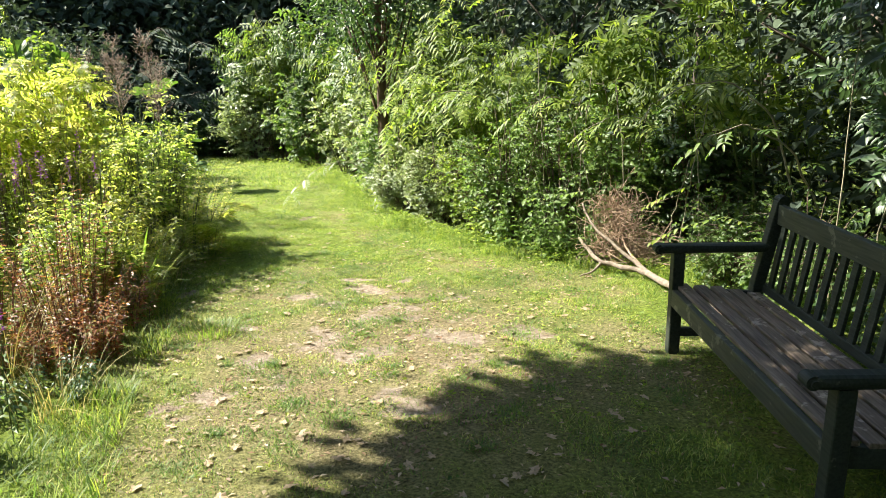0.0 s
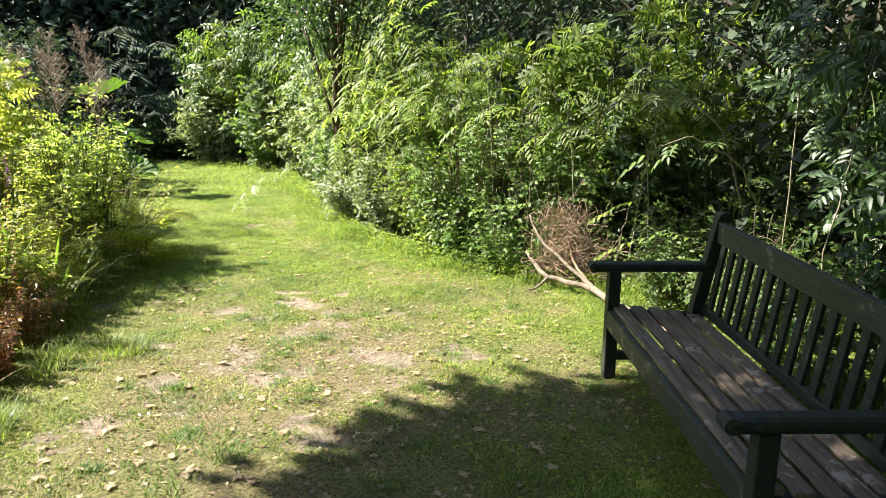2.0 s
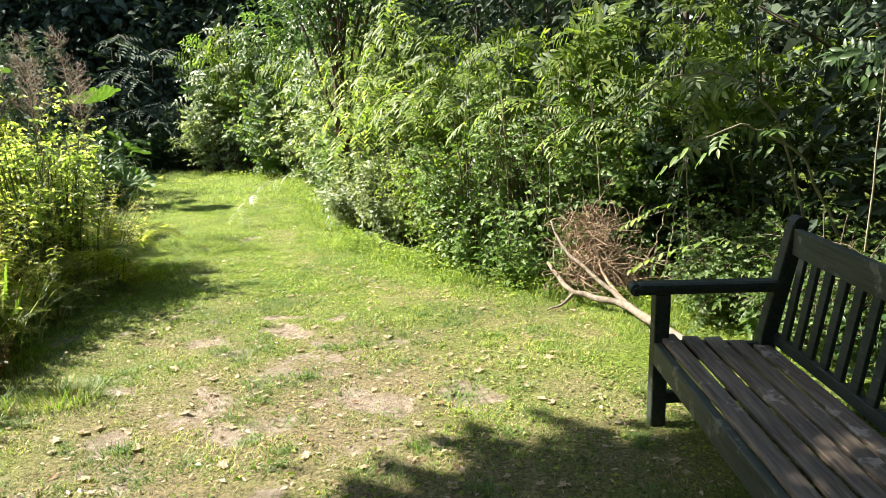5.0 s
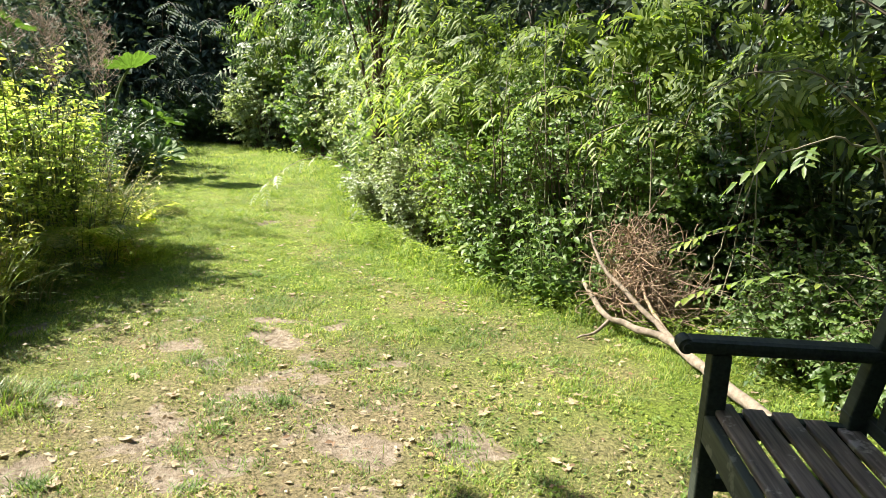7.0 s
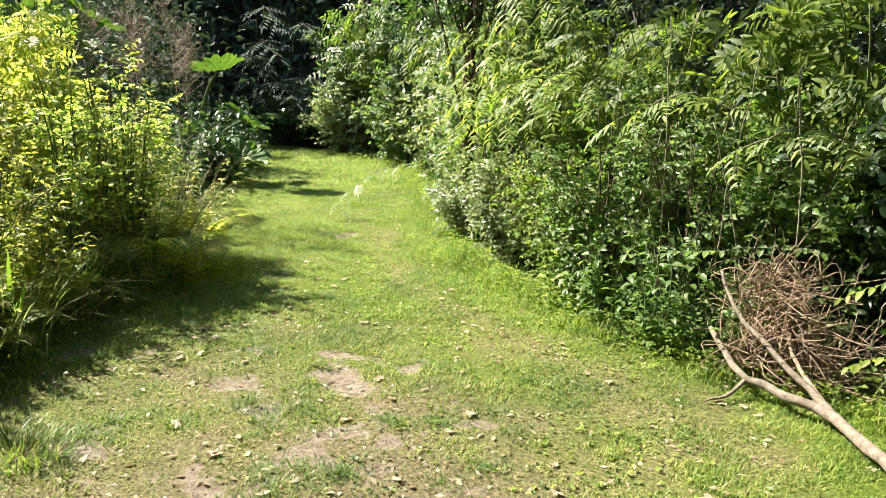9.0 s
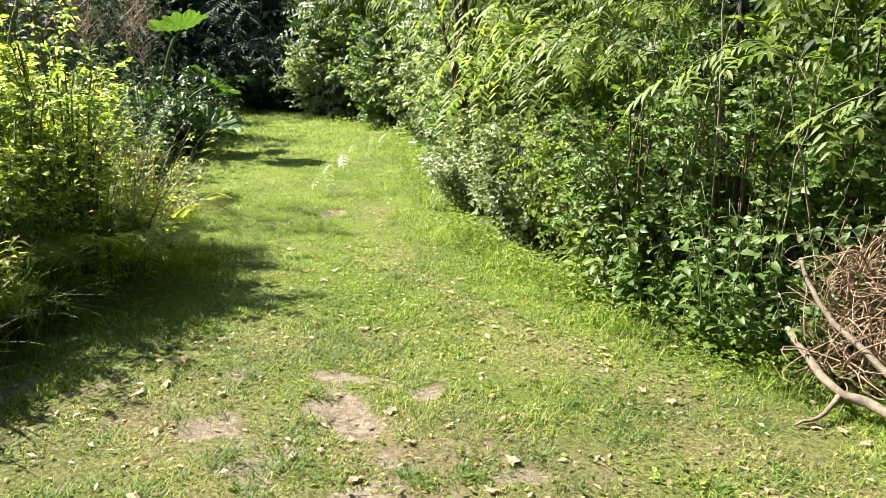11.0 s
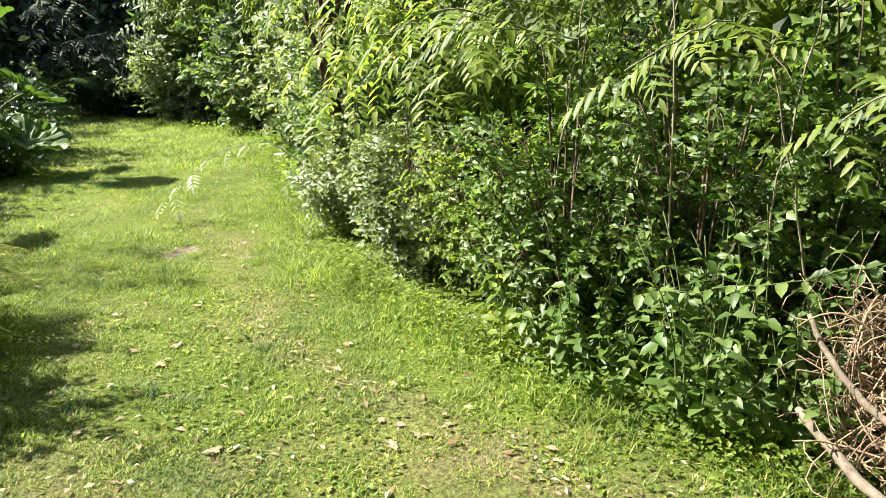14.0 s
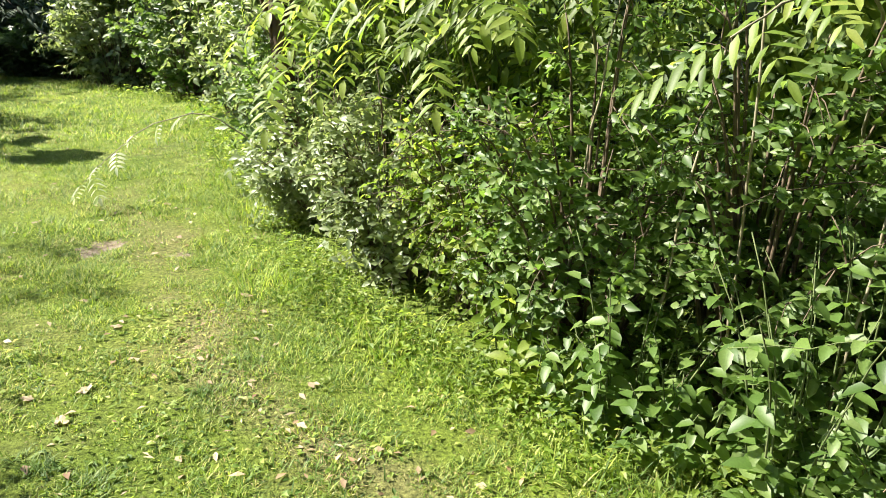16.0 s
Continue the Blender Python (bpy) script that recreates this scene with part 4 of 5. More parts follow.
def edge_growth():
    """Low leafy weeds and longer grass where the mower does not reach."""
    r = np.random.default_rng(77)
    n = 10000
    y = np.concatenate([r.uniform(4.6, 8.5, n * 2 // 3), r.uniform(8.5, 17, n // 3)])
    off = r.normal(0.02, 0.13, len(y))
    side = r.uniform(0, 1, len(y)) < 0.72
    x = np.where(side, right_edge(y) + off * 1.1 + 0.05, left_edge(y) - np.abs(off) * 1.4)
    a, h = r.uniform(0, 2 * np.pi, len(y)), r.uniform(0.0, 0.16, len(y)) * np.exp(-np.abs(off) * 3)
    P = np.stack([x, y, ground_at(x, y) + h], 1)
    U = np.stack([np.cos(a), np.sin(a), r.uniform(-0.1, 0.6, len(y))], 1)
    N = np.array([0, 0, 1.0]) + r.normal(0, 0.3, (len(y), 3))
    ln = r.uniform(0.016, 0.042, len(y)) * (1 + np.clip(y - 8, 0, 6) * 0.1)
    me = tri_mesh("edge_weeds", *leaf_arrays(P, U, N, ln, ln * 0.6))
    me.materials.append(LEAF_BRIGHT)
    tagged(new("edge_weeds", me), "low bright green leafy weeds along the lawn's edges", "weeds", "", "stuff")
    n = 26000
    y = np.concatenate([r.uniform(1.0, 8.5, n * 2 // 3), r.uniform(8.5, 18, n // 3)])
    off = r.normal(0.0, 0.14, len(y))
    side = r.uniform(0, 1, len(y)) < 0.5
    x = np.where(side, right_edge(y) + off, left_edge(y) - np.abs(off) * 1.6 + 0.05)
    keep = ~(side & (y < 4.4))
    x, y = x[keep], y[keep]
    k = len(x)
    a, tilt = r.uniform(0, 2 * np.pi, k), r.uniform(0.05, 0.7, k)
    P = np.stack([x, y, ground_at(x, y) - 0.005], 1)
    U = unit(np.stack([np.cos(a) * tilt, np.sin(a) * tilt, np.ones(k)], 1))
    B = np.stack([np.cos(a), np.sin(a), -0.7 * np.ones(k)], 1) * r.uniform(0.1, 0.6, k)[:, None]
    clump = np.clip(patchy(x, y, 0.35) + 0.6, 0.25, 1.5)
    me = tri_mesh("edge_grass", *ribbon_arrays(P, U, B, r.uniform(0.05, 0.17, k) * clump, r.uniform(0.003, 0.006, k) * (1 + np.clip(y - 8, 0, 8) * 0.08), 3))
    me.materials.append(LEAF_LAWN)
    tagged(new("edge_grass", me), "longer uncut grass along the lawn's edges", "grass", "", "stuff")
    for n, size, cut, mat, power in ((7000, 0.45, 0.05, LEAF_BRIGHT, 0.6), (9000, 0.6, 0.15, LEAF_LAWN, 0.45)):
        y = 1.5 + 6.5 * r.uniform(0, 1, n)
        x = left_edge(y) + (right_edge(y) - left_edge(y)) * r.uniform(0, 1, n) ** power
        ok = (patchy(x + 3 * size, y, size) > cut) & (soil_at(x, y) < 0.25)
        x, y = x[ok], y[ok]
        k = len(x)
        a = r.uniform(0, 2 * np.pi, k)
        P = np.stack([x, y, ground_at(x, y) + r.uniform(0.004, 0.018, k)], 1)
        U = np.stack([np.cos(a), np.sin(a), r.uniform(0, 0.5, k)], 1)
        ln = r.uniform(0.013, 0.033, k)
        me = tri_mesh("lawn_weeds", *leaf_arrays(P, U, np.array([0, 0, 1.0]) + r.normal(0, 0.3, (k, 3)), ln, ln * 0.65))
        me.materials.append(mat)
        tagged(new("lawn_weeds", me), "small broad-leaved weeds and clover in the lawn", "weeds", "", "stuff")


edge_growth()

# ---- border on the other side ----
BORDER = "plants of the sunny border"
for x, y, rx, ry, h, mat, ln, st, sd in ((-2.85, 5.15, 0.4, 0.35, 0.95, LEAF_GOLD, 0.09, 55, 71), (-3.8, 6.4, 0.42, 0.5, 1.5, LEAF_GOLD, 0.08, 50, 72), (-3.3, 5.9, 0.4, 0.4, 1.2, LEAF_GOLD, 0.075, 55, 107), (-4.5, 7.4, 0.5, 0.6, 1.5, LEAF_GOLD, 0.075, 65, 73),
                                         (-5.4, 8.6, 0.6, 0.7, 1.7, LEAF_GOLD, 0.10, 65, 74), (-4.3, 5.6, 0.5, 0.5, 1.5, LEAF_BRIGHT, 0.10, 55, 75), (-4.9, 6.5, 0.6, 0.7, 1.7, LEAF_BRIGHT, 0.12, 60, 76),
                                         (-5.6, 7.6, 0.7, 0.7, 1.75, LEAF_GOLD, 0.12, 60, 77), (-3.1, 4.4, 0.45, 0.4, 0.75, LEAF_BRIGHT, 0.08, 50, 78), (-3.8, 4.0, 0.6, 0.6, 0.85, LEAF_BRIGHT, 0.12, 55, 79),
                                         (-5.6, 9.9, 0.7, 0.7, 1.5, LEAF_MID, 0.12, 50, 80), (-2.85, 2.7, 0.4, 0.4, 0.6, LEAF_MID, 0.09, 35, 103)):
    herb_stand("border_plant", x, y, rx, ry, h, "tall yellow-green leafy border plants in the sun" if mat is LEAF_GOLD else "tall bright green leafy border plants in the sun", "plants", mat, ln, int(st * (0.5 if mat is LEAF_GOLD else 0.62)), 15, 0.38, sd, STEM_GREEN, 0.38, None, BORDER, 0.3, 0.1, 4)
for x, y, rx, h, ln, mat, sd in ((-3.0, 5.35, 0.42, 1.15, 0.038, LEAF_GOLD, 501), (-2.95, 6.5, 0.4, 1.75, 0.045, LEAF_LIME, 509), (-3.3, 6.85, 0.34, 1.75, 0.045, LEAF_GOLD, 510), (-2.88, 6.0, 0.38, 1.6, 0.042, LEAF_LIME, 514), (-3.5, 6.0, 0.42, 1.2, 0.042, LEAF_GOLD, 502), (-4.1, 6.9, 0.5, 1.4, 0.045, LEAF_LIME, 503), (-4.8, 7.9, 0.5, 1.5, 0.05, LEAF_GOLD, 504), (-2.75, 4.75, 0.32, 0.85, 0.034, LEAF_LIME, 505),
                                 (-4.95, 8.0, 0.5, 2.75, 0.06, LEAF_BRIGHT, 506), (-4.9, 7.1, 0.5, 2.2, 0.06, LEAF_LIME, 507), (-5.3, 8.9, 0.5, 1.55, 0.055, LEAF_LIME, 508)):
    shrub("airy_bush", x, y, rx, rx, h, "airy border bush with small yellow-green leaves" if mat is not LEAF_BRIGHT else "tall border bush with small bright green leaves", "bush", mat, ln, 22, 13, 10, 0.5, "simple", 4, STEM_GREEN, sd, 0.2, BORDER, (0.03, -0.04), 0.24, 0.05)
for x, y, h, n, sd in ((-2.45, 3.85, 0.95, 16, 511), (-2.62, 4.3, 1.05, 18, 512), (-2.85, 3.7, 1.1, 16, 513)):
    herb_stand("dock_stalks", x, y, 0.2, 0.22, h, "tall rust-red seed stalks of dock", "plants", LEAF_RUST, 0.03, n, 24, 0.5, sd, STEM_RUST, 0.2, None, BORDER, 0.2, 0.4, 3)
for x, y, h, sd in ((-4.0, 6.5, 2.05, 230), (-4.2, 5.9, 1.9, 231)):
    shrub("elder_sapling", x, y, 0.45, 0.42, h, "young elder with yellow-green compound leaves above the border", "bush", LEAF_GOLD, 0.17, 15, 8, 4, 0.36, "pinnate", 4, STEM_PALE, sd, 0.45, BORDER, (0.04, -0.02), 0.3, 0.35)
for x, y, h, sd in ((-2.72, 6.35, 0.95, 541), (-2.95, 6.95, 1.15, 542)):
    herb_stand("golden_weed", x, y, 0.3, 0.3, h, "dense yellow-green leafy weeds at the border's front", "weeds", LEAF_GOLD, 0.06, 22, 15, 0.4, sd, STEM_GREEN, 0.4, None, BORDER, 0.3, 0.1, 4)
herb_stand("broad_weeds", -5.5, 11.2, 0.55, 0.8, 1.4, "dark broad-leaved plants round the gunnera stalks", "weeds", LEAF_DARK, 0.17, 46, 9, 0.6, 232, STEM_GREEN, 0.3, None, BORDER)
herb_stand("broad_weeds", -6.2, 13.5, 0.6, 0.6, 1.5, "dark broad-leaved plants beside the far lawn", "weeds", LEAF_DARK, 0.17, 46, 9, 0.6, 233, STEM_GREEN, 0.3, None, BORDER)
herb_stand("broad_weeds", -4.75, 9.6, 0.4, 0.6, 1.1, "dark broad-leaved plants at the lawn's edge", "weeds", LEAF_MID, 0.13, 40, 10, 0.5, 234, STEM_GREEN, 0.3, None, BORDER)
for k, (x, y, h) in enumerate(((-3.1, 5.55, 1.05), (-3.45, 6.4, 1.25), (-3.95, 7.3, 1.35), (-4.5, 8.1, 1.5), (-2.8, 4.6, 0.9), (-4.1, 6.6, 1.6))):
    grass_clump("feathery_grass", x, y, 0.3, 0.3, h, "wispy pale seed stalks of grass among the border plants", LEAF_STRAW, 130, 0.004, 240 + k, 0.45, BORDER)
herb_stand("loosestrife", -3.25, 5.2, 0.3, 0.3, 1.15, "tall stems with purple flower spikes among the border plants", "flowers", LEAF_BRIGHT, 0.07, 16, 11, 0.25, 250, STEM_BROWN, 0.12, LEAF_PURPLE, BORDER)
herb_stand("loosestrife", -3.6, 5.6, 0.45, 0.45, 1.35, "tall stems with purple flower spikes among the border plants", "flowers", LEAF_BRIGHT, 0.08, 26, 12, 0.25, 85, STEM_BROWN, 0.12, LEAF_PURPLE, BORDER)
herb_stand("loosestrife", -4.7, 7.2, 0.45, 0.45, 1.35, "tall stems with purple flower spikes among the border plants", "flowers", LEAF_BRIGHT, 0.08, 26, 12, 0.25, 86, STEM_BROWN, 0.12, LEAF_PURPLE, BORDER)
herb_stand("loosestrife", -2.15, 2.75, 0.15, 0.2, 0.6, "low stems with purple flower spikes at the lawn's edge", "flowers", LEAF_MID, 0.07, 8, 8, 0.3, 87, STEM_GREEN, 0.3, LEAF_PURPLE, BORDER)
for x, y, rx, ry, h, n, sd in ((-2.5, 4.25, 0.36, 0.38, 0.5, 52, 83), (-2.3, 3.75, 0.24, 0.3, 0.44, 38, 84), (-2.75, 3.4, 0.3, 0.4, 0.6, 34, 88)):
    herb_stand("rusty_dock", x, y, rx, ry, h, "rust-red withered dock plants at the lawn's edge", "plants", LEAF_RUST, 0.045, n, 16, 0.4, sd, STEM_BROWN, 0.3, None, BORDER, 0.2, 0.2, 3)
for k, (x, y, h) in enumerate(((-2.8, 5.4, 0.75), (-2.5, 4.95, 0.62), (-3.2, 6.1, 0.6))):
    grass_clump("long_grass", x, y, 0.22, 0.22, h, "arching tuft of long grey-green grass at the border's foot", LEAF_GREY, 120, 0.008, 260 + k, 0.6, BORDER)
grass_clump("tall_grass", -4.6, 8.4, 0.3, 0.35, 1.55, "clump of tall straw-coloured flowering grass", LEAF_STRAW, 210, 0.008, 81, 0.55, BORDER)
grass_clump("tall_grass", -3.35, 6.2, 0.3, 0.4, 1.25, "clump of straw-coloured flowering grass", LEAF_STRAW, 200, 0.006, 104, 0.5, BORDER)
grass_clump("tall_grass", -5.2, 9.3, 0.3, 0.4, 1.4, "clump of straw-coloured flowering grass", LEAF_STRAW, 150, 0.008, 105, 0.5, BORDER)
grass_clump("tall_grass", -2.6, 3.3, 0.25, 0.4, 0.75, "thin straw-coloured grass stalks", LEAF_STRAW, 50, 0.005, 106, 0.3, BORDER)
grass_clump("tall_grass", -2.75, 6.75, 0.25, 0.3, 0.95, "arching straw-coloured grass at the border's front", LEAF_STRAW, 85, 0.006, 530, 0.85, BORDER)
grass_clump("tall_grass", -3.2, 7.35, 0.25, 0.3, 1.1, "arching straw-coloured grass at the border's front", LEAF_STRAW, 85, 0.006, 531, 0.8, BORDER)
grass_clump("tall_grass", -3.65, 8.0, 0.25, 0.3, 1.2, "arching straw-coloured grass at the border's front", LEAF_STRAW, 85, 0.006, 532, 0.8, BORDER)
grass_clump("tall_grass", -3.75, 7.4, 0.25, 0.25, 1.1, "clump of straw-coloured grass", LEAF_STRAW, 180, 0.007, 90, 0.5, BORDER)
grass_clump("tall_grass", -2.75, 5.75, 0.22, 0.25, 0.62, "dark clump of arching grass at the lawn's edge", LEAF_BLADE, 520, 0.007, 82, 0.9, BORDER)
grass_clump("tall_grass", -2.65, 5.6, 0.2, 0.2, 0.6, "dry bleached blades of arching grass", LEAF_STRAW, 70, 0.008, 91, 0.9, BORDER)
grass_clump("grass_tuft", -1.68, 4.15, 0.2, 0.16, 0.13, "dark green tuft of grass on the lawn", LEAF_BLADE, 420, 0.005, 92, 0.7)
grass_clump("grass_tuft", -1.85, 3.0, 0.2, 0.28, 0.2, "green tuft of long grass at the lawn's edge", LEAF_BLADE, 300, 0.004, 93, 0.8)
grass_clump("grass_tuft", -2.05, 3.05, 0.2, 0.25, 0.42, "dry straw-coloured grass stalks at the lawn's edge", LEAF_STRAW, 60, 0.005, 94, 0.7)
grass_clump("grass_tuft", -1.85, 2.3, 0.3, 0.35, 0.2, "dark green tuft of long grass at the lawn's edge", LEAF_MID, 300, 0.005, 95, 0.8)
for x, y, h, sd in ((-2.2, 3.15, 0.28, 522), (-2.25, 2.4, 0.3, 523)):
    herb_stand("edge_weed", x, y, 0.24, 0.26, h, "low leafy weeds in long grass at the lawn's edge", "weeds", LEAF_DARK, 0.05, 26, 8, 0.45, sd, STEM_GREEN, 0.5, None, BORDER, 0.3)


def iris(x, y, count, height, seed):
    r = np.random.default_rng(seed)
    top = thing("iris_clump", x, y, float(ground_at(x, y)), "upright sword-shaped green iris leaves", "iris", BORDER)
    for k in range(count):
        a = r.uniform(0, 6.28)
        P = np.array([[r.normal(0, 0.05), r.normal(0, 0.05), -0.01]])
        U = unit(np.array([[np.cos(a) * 0.15, np.sin(a) * 0.15, 1.0]]))
        B = np.array([[np.cos(a), np.sin(a), -0.5]]) * r.uniform(0.03, 0.25)
        part("sword_leaf", tri_mesh("sword_leaf", *ribbon_arrays(P, U, B, height * r.uniform(0.6, 1.1), 0.032, 6)), LEAF_BLADE, top)


iris(-2.62, 4.75, 14, 0.8, 96)
iris(-2.42, 4.95, 8, 0.62, 97)
for k, (x, y, ln) in enumerate(((-2.45, 4.75, 0.45), (-2.6, 6.5, 0.75), (-2.75, 7.05, 0.8), (-2.7, 5.35, 0.55), (-3.1, 6.3, 0.6), (-3.55, 7.1, 0.65), (-4.0, 7.9, 0.65), (-4.5, 8.9, 0.7))):
    fern("yellow_fern", x, y, ln, "yellow-green fern at the front of the border", LEAF_GOLD, 7, 220 + k, 0.3, None, 1.0, BORDER)
fern("yellow_fern", -2.75, 4.95, 0.6, "yellow-green fern at the front of the border", LEAF_GOLD, 7, 108, 0.3, None, 1.0, BORDER)
fern("yellow_fern", -3.05, 5.75, 0.8, "yellow-green fern at the front of the border", LEAF_GOLD, 9, 98, 0.3, None, 0.9, BORDER)
fern("yellow_fern", -3.95, 6.75, 0.8, "yellow-green fern at the front of the border", LEAF_GOLD, 9, 99, 0.3, None, 0.9, BORDER)
fern("shade_fern", -8.4, 18.6, 1.6, "large fern in the shade of the woods", LEAF_DARK, 9, 101, 0.3, None, 1.1, HEDGE)


def gunnera(x, y, leaves, seed, label):
    """Huge lobed and toothed leaves on thick stalks; a leaf is (azimuth, reach, height, radius, tilt)."""
    r = np.random.default_rng(seed)
    top = thing("gunnera", x, y, float(ground_at(x, y)), label, "plant", BORDER)
    for az, reach, height, radius, tilt in leaves:
        d = np.array([np.cos(az), np.sin(az), 0])
        hub = d * reach + np.array([0, 0, height])
        stalk = bow(np.zeros(3), d * reach * 0.35 + np.array([0, 0, height * 0.8]), hub, 9)
        n, rings = 72, 5
        ang = np.arange(n) * 2 * np.pi / n
        lobe = 0.72 + 0.22 * np.abs(np.cos(ang * 3.5)) + 0.06 * (np.arange(n) % 2) + 0.03 * r.normal(0, 1, n)
        lobe *= 1 - 0.75 * np.exp(-((ang - np.pi) / 0.22) ** 2)
        V = [np.zeros((1, 3))]
        for k in range(1, rings + 1):
            f = k / rings
            rr = radius * f * (0.85 + (lobe - 0.85) * f)
            fold = 0.11 * radius * f * np.abs(np.sin(ang * 7)) + 0.03 * radius * np.sin(f * 15 + ang * 3) + 0.22 * radius * f * f
            V.append(np.stack([rr * np.cos(ang), rr * np.sin(ang), fold], 1))
        V = np.concatenate(V)
        F = [(0, 1 + j, 1 + (j + 1) % n) for j in range(n)]
        for k in range(rings - 1):
            a, b = 1 + k * n, 1 + (k + 1) * n
            for j in range(n):
                q = (j + 1) % n
                F += [(a + j, b + j, b + q), (a + j, b + q, a + q)]
        m = np.array(Euler((0, tilt, az)).to_matrix())
        blade = part("leaf_blade", tri_mesh("leaf_blade", V @ m.T + hub, np.array(F)), LEAF_BIG, top)
        part("stalk", tri_mesh("stalk", *tube_arrays([(stalk, np.linspace(0.03, 0.018, 9))], 6), True), STEM_GREEN, blade)


LEAF_BIG = leaf_material("gunnera_leaf", [(0.0, (0.06, 0.125, 0.022)), (1.0, (0.085, 0.155, 0.03))], 0.30, rough=0.6)
gunnera(-5.8, 11.9, ((-0.35, 0.7, 1.66, 0.42, -0.28), (-1.2, 0.7, 0.6, 0.5, 0.5), (-0.2, 0.95, 0.4, 0.46, 0.4), (0.5, 0.8, 0.9, 0.4, 0.6)), 111, "large-leaved gunnera clump beside the lawn")
gunnera(-5.7, 9.0, ((-1.3, 0.45, 2.0, 0.42, 0.7), (-0.3, 0.5, 1.9, 0.4, 0.6), (0.6, 0.5, 2.05, 0.36, 0.5)), 112, "large-leaved gunnera behind the border plants")
herb_stand("broad_weeds", -5.6, 12.0, 0.5, 0.9, 0.9, "dark broad-leaved weeds beside the lawn", "weeds", LEAF_DARK, 0.16, 40, 7, 0.6, 113, STEM_GREEN, 0.3, None, BORDER)


def plume(x, y, height, seed, label):
    """A dry brown seed head on a tall stalk: side twigs that split into fine sprays."""
    r = np.random.default_rng(seed)
    top = thing("dry_plume", x, y, float(ground_at(x, y)), label, "plant", BORDER)
    tip = np.array([r.normal(0, 0.06), r.normal(0, 0.06), height])
    paths = [(bow(np.zeros(3), tip * [0.3, 0.3, 0.5], tip, 10), np.linspace(0.008, 0.002, 10))]
    for k in range(46):
        f = r.uniform(0.62, 1.0)
        a = tip * f
        az = r.uniform(0, 6.28)
        ln = 0.34 * (1.15 - f) + 0.06
        e = a + np.array([np.cos(az) * ln, np.sin(az) * ln, ln * 0.8])
        paths.append((bow(a, (a + e) / 2 + [0, 0, -0.02], e, 4), np.linspace(0.003, 0.001, 4)))
        for q in range(7):
            s = a + (e - a) * r.uniform(0.3, 1)
            paths.append((np.stack([s, s + unit(r.normal(0, 1, 3) + [0, 0, 0.7]) * 0.06]), [0.0022, 0.001]))
    tagged(part("seed_head", tri_mesh("seed_head", *tube_arrays(paths, 3), True), DRY, top), kind="stuff")


DRY = stem_material("dry_seed_head", (0.14, 0.09, 0.06), (0.30, 0.22, 0.16), 20)
for k, (x, y, h) in enumerate(((-3.7, 8.5, 2.25), (-4.07, 8.3, 2.2), (-4.3, 8.7, 2.1), (-3.95, 8.9, 1.95), (-4.5, 8.3, 2.05))):
    plume(x, y, h, 400 + k, "tall dry brown seed plume above the border")

# ---- woods all round ----
WOODS = "trees of the dark woods"
for k, (x, y, h, sp) in enumerate(((-14, 27, 12, 4), (-9, 28, 12, 4), (-4, 27, 12, 4), (0.5, 23, 11, 3.6), (4.2, 17, 9, 3.0), (5.2, 12, 9, 3.0), (6, 7, 9, 3), (6.5, 2, 9, 3), (-18, 21, 11, 4), (7, -4, 9, 3.5), (0, -9, 10, 4), (-8, -9, 10, 4))):
    near = x > 2 and y > 0
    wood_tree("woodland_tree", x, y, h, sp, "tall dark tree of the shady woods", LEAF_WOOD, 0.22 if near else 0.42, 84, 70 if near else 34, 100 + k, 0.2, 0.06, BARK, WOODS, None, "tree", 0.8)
for k, (x, y, h, sp) in enumerate(((-15.5, 23, 5, 2.4), (-12.5, 23.5, 5, 2.4), (-9.8, 24, 5, 2.4), (-7.2, 23, 5, 2.4), (-4.6, 22, 5, 2.4), (-2.2, 19.5, 4.5, 2.0), (-0.4, 16.5, 4.5, 2.0), (0.8, 13.5, 4.5, 1.9), (1.7, 11.0, 4, 1.6), (2.8, 8.6, 4, 1.5),
                                   (3.9, 6.2, 4, 1.4), (4.3, 3.6, 4, 1.4), (4.4, 0.8, 4, 1.4), (-10.5, 15.5, 3.4, 2.2), (-8.2, 13, 2.6, 1.6), (-7.6, 10.2, 2.2, 1.4), (-14, 19, 4.5, 2.4))):
    near = (x > -2.5 and y > 0) or 9 < y < 16
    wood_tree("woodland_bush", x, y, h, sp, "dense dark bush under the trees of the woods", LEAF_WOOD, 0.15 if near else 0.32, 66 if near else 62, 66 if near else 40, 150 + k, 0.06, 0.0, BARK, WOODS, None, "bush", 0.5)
for k, x in enumerate((-30, -25, -20, -15, -10, -5, 0, 5)):
    wood_tree("woodland_tree", x, 33 + 2 * (k % 2), 12, 4.5, "tall dark tree deep in the woods", LEAF_WOOD, 0.75, 80, 30, 210 + k, 0.25, 0.0, BARK, WOODS, None, "tree", 1.0)
wood_tree("conifer_tree", -1.2, 10.6, 6.0, 1.0, "slender tree with a brown trunk behind the hedge", LEAF_DARK, 0.09, 80, 110, 190, 0.09, 0.4, stem_material("red_brown_bark", (0.05, 0.028, 0.018), (0.11, 0.065, 0.04), 10), WOODS, None, "tree", 0.35)
